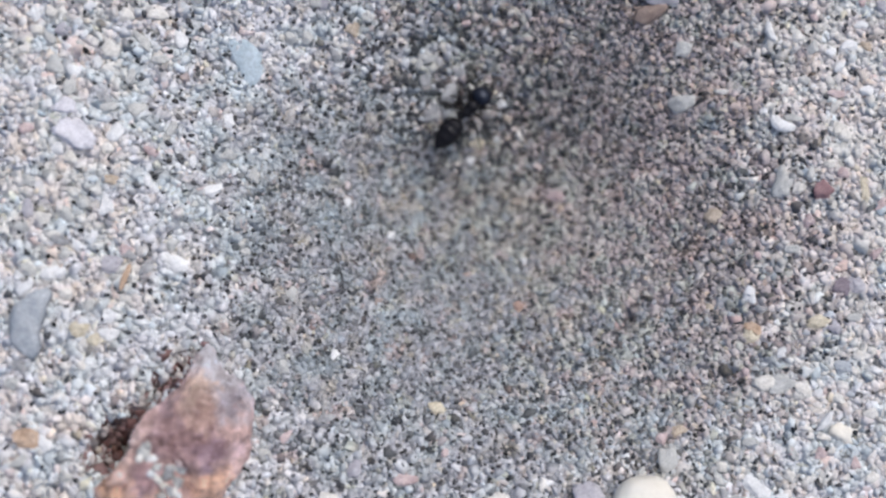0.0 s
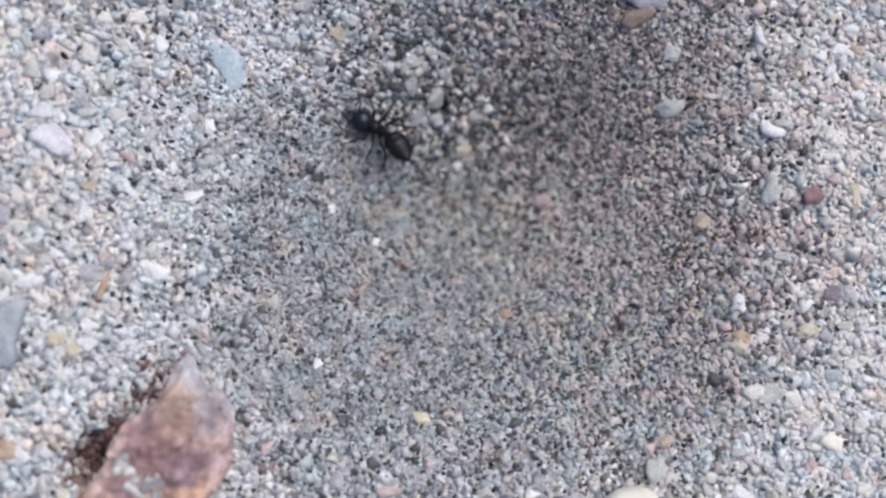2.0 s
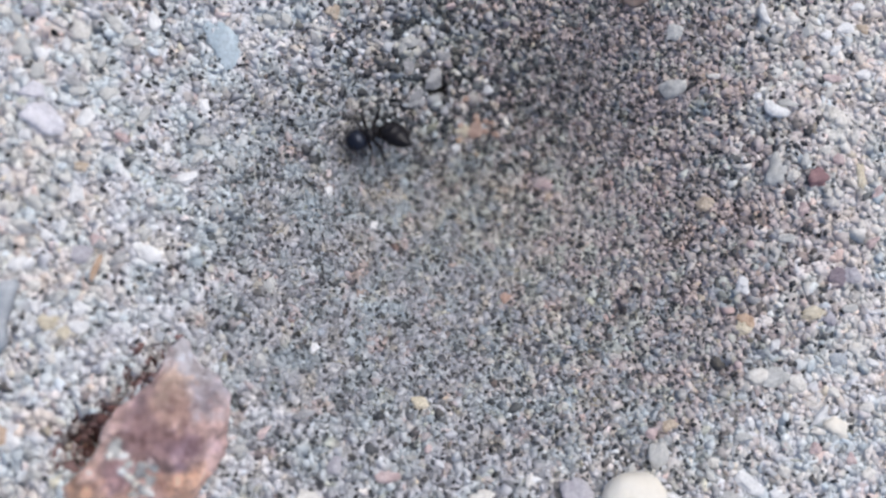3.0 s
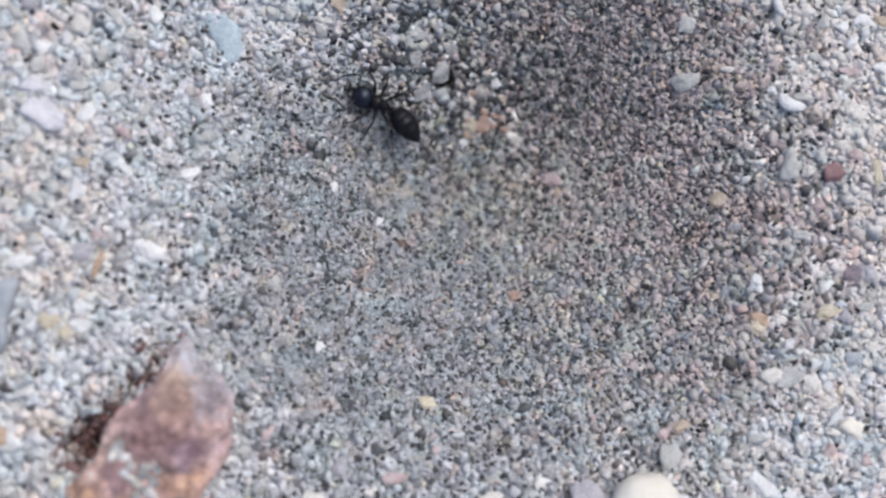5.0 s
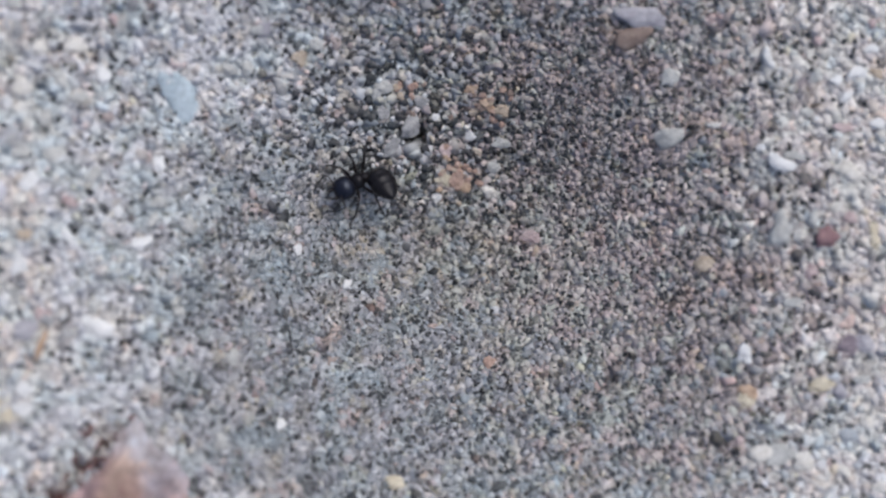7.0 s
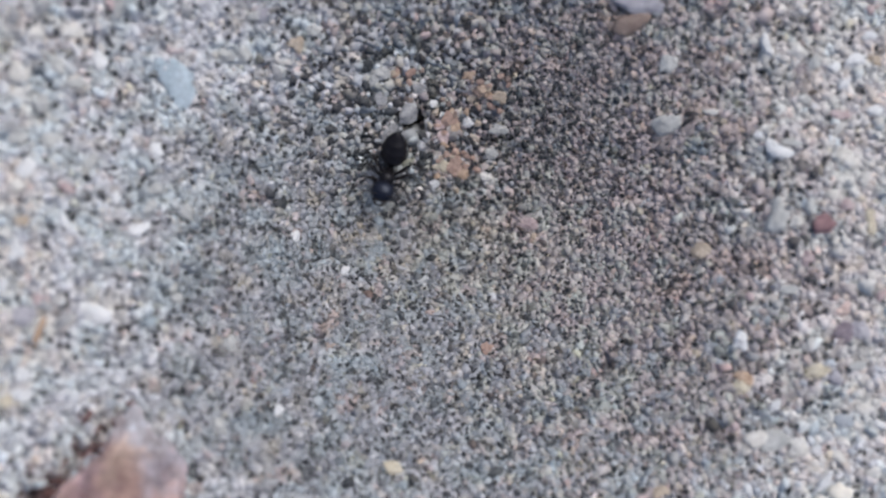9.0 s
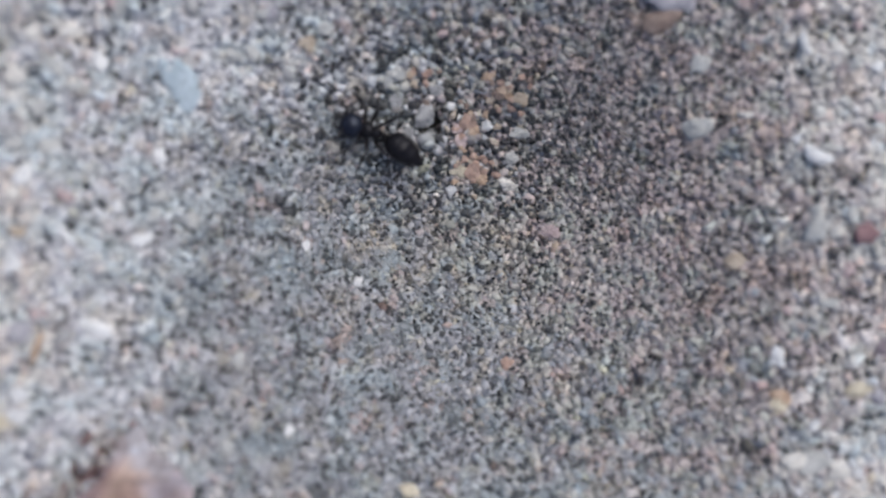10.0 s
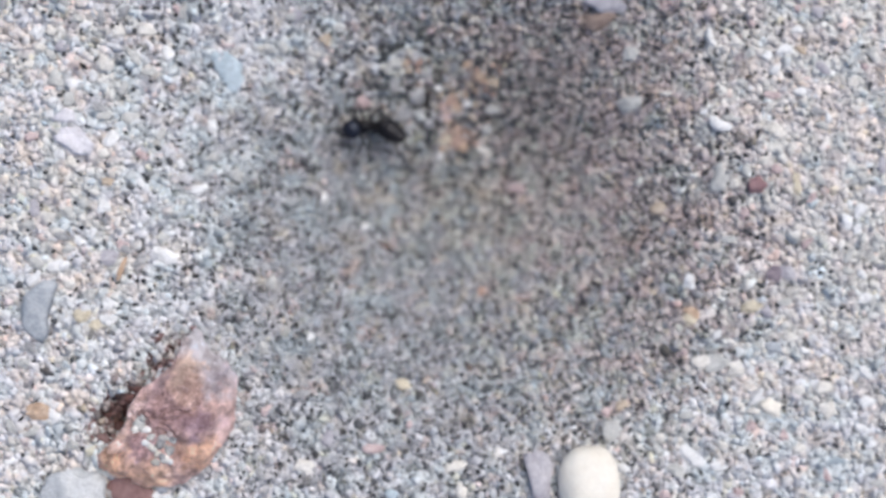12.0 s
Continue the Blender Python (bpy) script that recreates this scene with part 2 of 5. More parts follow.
def ant_material(name, colour, rough, fine, spec, tint):
    m, tree, b = material(name, rough, spec)
    b.inputs["Specular Tint"].default_value = tint
    links = tree.links
    co = tree.nodes.new("ShaderNodeTexCoord")
    n = node(tree, "ShaderNodeTexNoise", Scale=fine, Detail=3.0)
    links.new(co.outputs["Object"], n.inputs["Vector"])
    r = ramp(tree, [(0.3, tuple(c * 0.6 for c in colour)), (0.7, tuple(c * 1.5 for c in colour))])
    links.new(n.outputs["Fac"], r.inputs[0])
    links.new(r.outputs[0], b.inputs["Base Color"])
    bp = node(tree, "ShaderNodeBump", Strength=0.3, Distance=0.00003)
    links.new(n.outputs["Fac"], bp.inputs["Height"])
    links.new(bp.outputs[0], b.inputs["Normal"])
    return m


ANT_BLACK = ant_material("black ant shell", (0.009, 0.008, 0.009), 0.36, 9000.0, 0.22, (0.95, 0.95, 1.0, 1))
# blue in colour and highlight tint imitates the sky reflected on the head
ANT_HEAD = ant_material("black ant head with blue sky sheen", (0.009, 0.010, 0.016), 0.30, 9000.0, 0.40, (0.74, 0.82, 1.0, 1))
ANT_LEG = ant_material("dark brown ant leg", (0.013, 0.010, 0.010), 0.42, 12000.0, 0.4, (1, 1, 1, 1))

# ---------------------------------------------------------------- ground
# the crater: a bowl in a gently sloping sheet, with a few swells, in millimetres
SWELLS = [(-16, 14, -1.24), (-6, 20, -0.21), (-14, -4, 0.18), (0, -9, -0.63), (16, -8, -0.62), (22, 4, -0.11),
          (20, 14, -0.09), (6, 15, -0.21), (6, -3, -0.34), (27, 8, 0.81)]
HOLE = (1.2, 13.7)


def fade(d):
    return 1.0 / (1.0 + (d / 90.0) ** 4)


def by_rock(x, y):
    """Distance in mm from the line along the rock's sunken flank."""
    t = np.clip(((x + 21.8) * 4.3 + (y + 11.5) * 4.9) / 42.5, 0.0, 1.0)
    return np.hypot(x + 21.8 - 4.3 * t, y + 11.5 - 4.9 * t)


def ground_z(x, y, dug=True):
    """Height of the sand in mm; numpy arrays or numbers. dug: with the nest hole and the hollow beside the rock."""
    r = np.hypot(x, y)
    z = (3.10 - 0.0666 * x - 0.0266 * y) * fade(r)
    z = z - 11.06 * np.exp(-((x - 3.72) / 15.29) ** 2 - ((y - 6.58) / 14.59) ** 2)
    for sx, sy, a in SWELLS:
        z = z + a * np.exp(-((x - sx) ** 2 + (y - sy) ** 2) / 49.0)
    z = z + 1.0 * np.exp(-((x - 0.0) / 3.4) ** 2 - ((y - 12.6) / 3.2) ** 2) - 1.4 * np.exp(-((x + 2.6) / 4.2) ** 2 - ((y - 6.8) / 2.6) ** 2)   # dug sand and the dip below it
    z = z + 0.16 * np.sin(0.61 * x + 0.9 * np.sin(0.43 * y)) * np.sin(0.57 * y + 1.1 + 0.7 * np.sin(0.37 * x)) * fade(r)
    if dug:
        z = z - 4.2 * np.exp(-(((x - HOLE[0]) / 0.92) ** 2 + ((y - HOLE[1]) / 0.82) ** 2) ** 2)
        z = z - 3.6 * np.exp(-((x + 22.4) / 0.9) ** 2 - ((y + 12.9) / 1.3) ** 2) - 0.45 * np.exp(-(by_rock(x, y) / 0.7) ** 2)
    return z


def mesh_from(name, verts, faces, mat, smooth=False):
    me = bpy.data.meshes.new(name)
    me.from_pydata(verts, [], faces)
    me.materials.append(mat)
    if smooth:
        me.polygons.foreach_set("use_smooth", [True] * len(me.polygons))
    me.update()
    return me


def build_ground():
    inner = np.arange(-56.0, 56.01, 0.5)
    outer = [56.0]
    while outer[-1] < 60000.0:
        outer.append(outer[-1] * 1.35 + 1)
    axis = np.concatenate([-np.array(outer[:0:-1]), inner, np.array(outer[1:])])
    n = len(axis)
    gx, gy = np.meshgrid(axis, axis)
    gz = ground_z(gx, gy) - 0.09
    verts = np.stack([gx, gy, gz], -1).reshape(-1, 3) * MM
    i = np.arange(n * n).reshape(n, n)
    faces = np.stack([i[:-1, :-1], i[:-1, 1:], i[1:, 1:], i[1:, :-1]], -1).reshape(-1, 4)
    ob = new("ground", mesh_from("ground", verts.tolist(), faces.tolist(), GROUND, True))
    return tagged(ob, "packed grey sand with a shallow crater", "sand", kind="structure")


build_ground()


# ---------------------------------------------------------------- sand grains
def hull_template(rng, count):
    """An angular, rather flat grain about one unit across."""
    bm = bmesh.new()
    for k in range(count):
        zz = 1 - 2 * (k + 0.5) / count
        a = k * 2.399963 + rng.uniform(-0.6, 0.6)
        rr = math.sqrt(max(0.0, 1 - zz * zz * 0.6))
        s = rng.uniform(0.40, 0.60)
        bm.verts.new((rr * math.cos(a) * s, rr * math.sin(a) * s, max(-0.24, min(0.13 + 0.03 * math.cos(a + count), zz * s))))
    bmesh.ops.convex_hull(bm, input=bm.verts)
    loose = [v for v in bm.verts if not v.link_faces]
    for v in loose:
        bm.verts.remove(v)
    bm.verts.index_update()
    bmesh.ops.triangulate(bm, faces=bm.faces)
    vs = np.array([v.co[:] for v in bm.verts])
    fs = np.array([[v.index for v in f.verts] for f in bm.faces])
    bm.free()
    return vs, fs


def grain_size(x, y):
    """Grain width in mm: coarse on the rims and round the digging, finer on the crater's walls."""
    s = 0.35 + 0.0 * x
    s = s + 0.14 / (1 + np.exp((x + 17.5) / 2.0)) + 0.10 / (1 + np.exp(-(x - 23.0) / 2.0)) + 0.06 / (1 + np.exp((y + 11.0) / 2.5))
    s = s + 0.14 * np.exp(-((x - 2.0) / 6.5) ** 2 - ((y - 14.5) / 6.5) ** 2)
    s = s + 0.08 * np.exp(-((x + 12.0) / 4.0) ** 2 - ((y - 17.5) / 5.0) ** 2)
    s = s - 0.10 * np.exp(-((x - 12.0) / 4.5) ** 2 - ((y - 15.0) / 7.0) ** 2)
    return s


def drift(x, y, seed, size):
    """A smooth field from 0 to 1 with features of that many mm."""
    rng = np.random.default_rng(seed)
    f = 0.0 * x
    for k in range(14):
        a, p, w = rng.uniform(0, 2 * math.pi), rng.uniform(0, 2 * math.pi), rng.uniform(0.6, 1.7) * 2 * math.pi / size
        f = f + np.sin(w * (x * math.cos(a) + y * math.sin(a)) + p)
    return 1 / (1 + np.exp(-0.65 * f))


def pale_share(x, y):
    w = 1 / (1 + np.exp((x + 16.8) / 3.8)) + 1.05 / (1 + np.exp(-(x - 26.0 - 2.8 * np.exp(-((y + 1.5) / 6.0) ** 2)) / 4.0)) + 0.45 / (1 + np.exp((y + 12.0) / 3.0))
    w = w + 0.08 + 0.10 * np.exp(-((x - 1.5) / 6.0) ** 2 - ((y - 15.0) / 6.0) ** 2) + 0.26 * np.exp(-((x + 3.5) / 4.5) ** 2 - ((y - 17.0) / 3.5) ** 2)
    w = w + 0.62 * np.exp(-((x + 11.5) / 5.5) ** 2 - ((y - 17.5) / 5.0) ** 2) + 0.20 * np.exp(-((x - 10.0) / 7.0) ** 2 - ((y - 4.0) / 3.5) ** 2)
    return np.clip(w, 0, 1.0)


def brown_share(x, y):
    w = 0.85 * np.exp(-((x - 14.0) / 8.0) ** 2 - ((y - 15.0) / 9.0) ** 2) + 0.65 * np.exp(-((x - 21.0) / 8.0) ** 2 - ((y - 2.0) / 10.0) ** 2)
    return np.clip(w + 0.04, 0, 0.9)


def ochre_share(x, y):
    w = 0.75 * np.exp(-((x - 10.0) / 9.0) ** 2 - ((y - 4.5) / 5.0) ** 2) + 0.58 * np.exp(-((x - 3.0) / 6.0) ** 2 - ((y - 14.5) / 6.0) ** 2)
    return np.clip(w + 0.04, 0, 0.85)


def warm_share(x, y):
    return np.clip(1 / (1 + np.exp(-(x - 9.0) / 3.0)) * (0.25 + 0.7 / (1 + np.exp(-(y + 8.0) / 2.5))) + 0.40 / (1 + np.exp((x + 22.0) / 1.5))
                   + 0.6 * np.exp(-((x + 27.0) / 4.0) ** 2 - ((y - 5.5) / 3.5) ** 2) + 0.5 * np.exp(-((x + 22.5) / 3.0) ** 2 - ((y + 1.0) / 2.0) ** 2)
                   + 0.5 * np.exp(-((x + 25.0) / 6.0) ** 2 - ((y - 18.0) / 3.0) ** 2) + 0.6 * np.exp(-((x + 6.3) / 1.8) ** 2 - ((y - 17.6) / 1.5) ** 2), 0, 0.95)


def scatter_sand():
    rng = np.random.default_rng(7)
    prng = random.Random(5)
    templates = [hull_template(prng, 7 + k % 5) for k in range(40)]
    pts = []
    for step, scale, lift in ((0.29, 1.0, 0.0), (0.36, 0.85, 0.1)):
        ax, ay = np.arange(-44, 47, step), np.arange(-30, 33, step)
        gx, gy = np.meshgrid(ax, ay)
        gx = (gx + rng.uniform(-0.5, 0.5, gx.shape) * step).ravel()
        gy = (gy + rng.uniform(-0.5, 0.5, gy.shape) * step).ravel()
        s = grain_size(gx, gy)
        keep = rng.random(len(gx)) < np.minimum(1.0, (step / (0.76 * s)) ** 2 * (1.0 if lift == 0 else 0.75))
        gx, gy, s = gx[keep], gy[keep], s[keep]
        d = s * scale * np.exp(np.clip(rng.normal(0.0, 0.24, len(s)), -0.5, 0.42)) * 1.18
        pts.append(np.stack([gx, gy, np.full(len(gx), lift), d], -1))
    pts = np.concatenate(pts)
    # small dark mineral grains strewn over the light ones, also standing for shaded gaps
    n = 17000
    gx, gy = rng.uniform(-44, 46, n), rng.uniform(-30, 32, n)
    keep = rng.random(n) < np.clip(1.0 - 0.88 * pale_share(gx, gy), 0, 1)
    gx, gy = gx[keep], gy[keep]
    d = (0.62 * grain_size(gx, gy)) * np.exp(np.clip(rng.normal(0.0, 0.28, len(gx)), -0.5, 0.12))
    pts = np.concatenate([pts, np.stack([gx, gy, np.full(len(gx), 0.2), d], -1)])
    # small pale grains that fill the gaps between the coarse ones
    n = 60000
    gx, gy = rng.uniform(-44, 46, n), rng.uniform(-30, 32, n)
    keep = rng.random(n) < 1.2 * pale_share(gx, gy) - 0.22 - 0.5 * np.exp(-((gx - 1.5) / 6.0) ** 2 - ((gy - 14.5) / 5.0) ** 2)
    gx, gy = gx[keep], gy[keep]
    d = 0.30 * np.exp(rng.normal(0.0, 0.25, len(gx)))
    pts = np.concatenate([pts, np.stack([gx, gy, np.full(len(gx), 0.12), d], -1)])
    # more dark grains round the digging, painting in the shade of its gaps
    n = 420
    gx, gy = rng.normal(1.0, 3.4, n), rng.normal(13.2, 2.8, n)
    pts = np.concatenate([pts, np.stack([gx, gy, np.full(n, 0.2), 0.36 * np.exp(np.clip(rng.normal(0.0, 0.25, n), -0.4, 0.35))], -1)])
    # extra dark grains that put the far wall's shade into the sand's colour
    n = 500
    gx, gy = rng.normal(10.0, 4.2, n), rng.normal(14.5, 4.0, n)
    pts = np.concatenate([pts, np.stack([gx, gy, np.full(n, 0.2), 0.23 * np.exp(np.clip(rng.normal(0.0, 0.25, n), -0.4, 0.3))], -1)])
    x, y, lift, d = pts.T
    dark = lift > 0.15
    heap = np.exp(-((x - 1.5) / 5.5) ** 2 - ((y - 14.5) / 5.0) ** 2)      # loosened sand round the digging
    z = ground_z(x, y) - 0.06 + rng.uniform(-0.06, 0.04, len(x)) + lift * d * 1.4 + heap * rng.uniform(-0.14, 0.16, len(x))
    hole = ((x - HOLE[0]) / 0.76) ** 2 + ((y - HOLE[1]) / 0.66) ** 2 < 1
    hole = hole | (((x + 22.3) / 0.35) ** 2 + ((y + 12.9) / 0.6) ** 2 < 1)
    def mixed(seed, size, loose):
        """Draws that run together in patches, part of them loose."""
        return np.where(rng.random(len(x)) < loose, rng.random(len(x)), drift(x, y, seed, size))

    paleness = pale_share(x, y) + 0.55 * (mixed(11, 3.6, 0.35) - 0.5)
    kind = np.where(paleness > 0.62, 1, np.where(paleness > 0.30, 6, 0))
    right = 1 / (1 + np.exp(-(x - 8.0) / 2.0)) * (0.3 + 0.7 / (1 + np.exp(-(y + 8.0) / 2.5)))
    kind = np.where((kind == 6) & (rng.random(len(x)) < right), 7, kind)
    kind = np.where((kind == 1) & (mixed(12, 4.0, 0.2) < warm_share(x, y)), 4, kind)
    kind = np.where((kind % 6 == 0) & (mixed(13, 3.0, 0.2) < ochre_share(x, y) + 0.6 * right), 5, kind)
    kind = np.where((kind != 1) & (kind != 4) & (mixed(14, 3.5, 0.2) < brown_share(x, y)), 2, kind)
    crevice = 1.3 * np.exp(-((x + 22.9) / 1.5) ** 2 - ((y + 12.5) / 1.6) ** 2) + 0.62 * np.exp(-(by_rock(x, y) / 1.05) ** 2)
    kind = np.where(rng.random(len(x)) < crevice, np.where(rng.random(len(x)) < 0.75, 8, 2), kind)   # reddish grains with the rock's shade put into their tone
    dug_out = np.exp(-((x - 2.0) / 5.0) ** 2 - ((y - 13.6) / 4.4) ** 2)      # warmer grains brought up from the nest
    # paler mix on the left, darker on the right for the wall's shade
    raised = np.where(rng.random(len(x)) < 1 / (1 + np.exp((x - 1.5) / 2.0)), rng.choice(np.array([7, 6, 4, 1, 5, 3]), len(x), p=[0.25, 0.22, 0.16, 0.1, 0.17, 0.10]),
                      rng.choice(np.array([5, 7, 4, 2, 0, 3]), len(x), p=[0.28, 0.14, 0.09, 0.22, 0.12, 0.15]))
    kind = np.where((rng.random(len(x)) < 0.8 * dug_out) & (crevice < 0.1), raised, kind)
    kind = np.where(dark, np.where(rng.random(len(x)) < 0.55 * dug_out, raised, 3), kind)
    z = np.where(dark, ground_z(x, y) + 0.075 + rng.uniform(-0.03, 0.04, len(x)), z)
    which = rng.integers(0, len(templates), len(x))
    # any heading, tilted up to half over
    yaw = rng.uniform(0, 2 * math.pi, len(x))
    tilt = np.abs(rng.normal(0.0, 0.11, len(x))) + np.where(rng.random(len(x)) < 0.04, 0.4, 0.0)
    way = rng.uniform(0, 2 * math.pi, len(x))
    w, a, b, c = np.cos(tilt / 2) * np.cos(yaw / 2), np.sin(tilt / 2) * np.cos(way), np.sin(tilt / 2) * np.sin(way), np.cos(tilt / 2) * np.sin(yaw / 2)
    rot = np.stack([1 - 2 * (b * b + c * c), 2 * (a * b - c * w), 2 * (a * c + b * w),
                    2 * (a * b + c * w), 1 - 2 * (a * a + c * c), 2 * (b * c - a * w),
                    2 * (a * c - b * w), 2 * (b * c + a * w), 1 - 2 * (a * a + b * b)], -1).reshape(-1, 3, 3)
    # bed the grains on the slope
    e = 0.5
    nx, ny = -(ground_z(x + e, y, False) - ground_z(x - e, y, False)), -(ground_z(x, y + e, False) - ground_z(x, y - e, False))
    norm = np.sqrt(nx * nx + ny * ny + 4 * e * e)
    nx, ny, nz = nx / norm, ny / norm, 2 * e / norm
    bed = np.stack([1 - nx * nx / (1 + nz), -nx * ny / (1 + nz), nx, -nx * ny / (1 + nz), 1 - ny * ny / (1 + nz), ny, -nx, -ny, nz], -1).reshape(-1, 3, 3)
    rot = np.einsum("nij,njk->nik", bed, rot)
    sx = np.exp(np.clip(rng.normal(0.0, 0.32, (len(x), 3)), -0.6, 0.55) * np.array([1, 1, 0.6])) * d[:, None] * np.array([1.28, 1.28, 0.52]) * (1 + heap[:, None] * np.array([0.14, 0.14, -0.28]))
    for k, (name, mat, label) in enumerate((("grey_sand", GREY_SAND, "loose grey angular sand grains lining the crater"),
                                            ("pale_sand", PALE_SAND, "loose cream and white coarse sand grains"),
                                            ("brown_sand", BROWN_SAND, "loose fine brown sand grains on the crater wall"),
                                            ("dark_sand", DARK_SAND, "small blackish mineral grains strewn through the sand, some painting in shade"),
                                            ("warm_sand", WARM_SAND, "loose pinkish and cream coarse sand grains"),
                                            ("ochre_sand", OCHRE_SAND, "loose ochre-grey sand grains round the digging"),
                                            ("light_sand", LIGHT_SAND, "loose light grey sand grains between crater and rim"),
                                            ("fawn_sand", LIGHT_WARM_SAND, "loose light fawn sand grains between crater and rim"),
                                            ("shaded_earth_grains", SHADED_EARTH_SAND, "red earthy grains darkened for shade in the crevice by the rock"))):
        vs, fs, base = [], [], 0
        for tk, (tv, tf) in enumerate(templates):
            sel = np.where((kind == k) & (which == tk) & ~hole)[0]
            if not len(sel):
                continue
            v = np.einsum("nij,nvj->nvi", rot[sel], tv[None] * sx[sel][:, None, :])
            v += np.stack([x[sel], y[sel], z[sel]], -1)[:, None]
            m = len(tv)
            f = tf[None] + (base + np.arange(len(sel)) * m)[:, None, None]
            base += len(sel) * m
            vs.append(v.reshape(-1, 3))
            fs.append(f.reshape(-1, 3))
        vs, fs = np.concatenate(vs) * MM, np.concatenate(fs)
        me = bpy.data.meshes.new(name)
        me.vertices.add(len(vs))
        me.vertices.foreach_set("co", vs.ravel())
        me.loops.add(fs.size)
        me.loops.foreach_set("vertex_index", fs.ravel().astype(np.int32))
        me.polygons.add(len(fs))
        me.polygons.foreach_set("loop_start", np.arange(0, fs.size, 3, dtype=np.int32))
        me.materials.append(mat)
        me.update(calc_edges=True)
        me.validate()
        tagged(new(name, me), label, "sand", kind="stuff")


scatter_sand()


# ---------------------------------------------------------------- stones
def pebble_mesh(name, l, w, h, mat, seed, rough=0.16, square=2.0, sub=3, facets=0, smooth=True):
    """A stone l x w x h mm: a lumpy rounded block, broken by flat faces."""
    rng = random.Random(seed)
    cuts = []
    for k in range(facets):
        z = 1 - 2 * (k + 0.5) / facets
        a = k * 2.4 + rng.uniform(-0.6, 0.6)
        s = math.sqrt(1 - z * z)
        cuts.append((Vector((s * math.cos(a), s * math.sin(a), z)), rng.uniform(0.62, 0.88)))
    bm = bmesh.new()
    bmesh.ops.create_icosphere(bm, subdivisions=sub, radius=1.0)
    off = Vector((seed * 3.17, seed * 1.31, seed * 0.77))
    for v in bm.verts:
        p = v.co.normalized()
        k = (abs(p.x) ** square + abs(p.y) ** square + abs(p.z) ** square) ** (-1 / square)
        for n, d in cuts:
            along = p.dot(n)
            if along > 0.2:
                k = min(k, d / along)
        k *= 1 + rough * noise.noise(p * 1.3 + off) + rough * 0.5 * noise.noise(p * 3.1 + off) + rough * 0.25 * noise.noise(p * 7.0 + off)
        v.co = Vector((p.x * l / 2, p.y * w / 2, p.z * h / 2)) * k * MM * (1.12 if facets else 1.0)
    me = bpy.data.meshes.new(name)
    bm.to_mesh(me)
    bm.free()
    me.materials.append(mat)
    me.polygons.foreach_set("use_smooth", [smooth] * len(me.polygons))
    return me


def slope_turn(x, y, turn):
    e = 0.6
    n = Vector((-(ground_z(x + e, y, False) - ground_z(x - e, y, False)) / (2 * e), -(ground_z(x, y + e, False) - ground_z(x, y - e, False)) / (2 * e), 1.0)).normalized()
    return Vector((0, 0, 1)).rotation_difference(n).to_matrix().to_4x4() @ pose(0, 0, 0, 0, 0, turn)


def lay(ob, x, y, up, turn):
    ob.matrix_world = Matrix.Translation((x * MM, y * MM, (float(ground_z(x, y, False)) + up) * MM)) @ slope_turn(x, y, turn)
    return ob


WORDS = {"cream_white": "smooth cream-white", "white": "white quartz", "cream": "pale cream", "pale_grey": "pale grey", "grey": "grey",
         "blue_grey": "blue-grey slate", "pale_blue": "pale blue", "slate_blue": "dark slate-blue", "pale_lilac": "pale lilac", "pale_ash": "pale ash-grey", "mauve_grey": "mauve-grey", "mauve": "dark mauve",
         "dark_red": "dark red", "maroon": "dull maroon", "red_brown": "rusty red-brown", "pink": "dull pink", "orange": "orange", "tan": "tan brown", "yellow": "ochre yellow",
         "shaded_earth": "shade-darkened red earthy", "brown": "earthy brown"}
PLACED = []
SPOIL = []                              # stones that come out of the nest, with their times


def crescent_mesh(name, w, l, thick, mat, seed, bend):
    """A flat chip with a hollow side: a bowed plate with rounded rim, tapering to its ends."""
    bm = bmesh.new()
    rows, cols = 14, 8
    grid = [[], []]
    for side in (0, 1):
        for i in range(rows + 1):
            t = -1 + 2 * i / rows
            half = 0.5 * w * (1 - abs(t) ** 2.6) ** 0.6 * (1 + 0.30 * noise.noise(Vector((t * 2.6, seed, 0.0))) + 0.14 * noise.noise(Vector((t * 7.0, seed, 4.0)))) + 0.01
            cx = bend * w * (t * t - 0.4)
            line = []
            for j in range(cols + 1):
                s = -1 + 2 * j / cols
                dome = thick * 0.5 * (1 - abs(s) ** 3) * (1 - abs(t) ** 4) * (1 if side else -1)
                bump = 0.12 * noise.noise(Vector((s * 2.4, t * 4, seed + 9)))
                line.append(bm.verts.new(((cx + s * half) * MM, t * l / 2 * MM, (dome + bump) * MM)))
            grid[side].append(line)
    for side in (0, 1):
        g = grid[side]
        for i in range(rows):
            for j in range(cols):
                f = [g[i][j], g[i][j + 1], g[i + 1][j + 1], g[i + 1][j]]
                bm.faces.new(f if side else f[::-1])
    bmesh.ops.remove_doubles(bm, verts=bm.verts, dist=1e-6)
    bmesh.ops.recalc_face_normals(bm, faces=bm.faces)
    me = bpy.data.meshes.new(name)
    bm.to_mesh(me)
    bm.free()
    me.materials.append(mat)
    me.polygons.foreach_set("use_smooth", [True] * len(me.polygons))
    return me


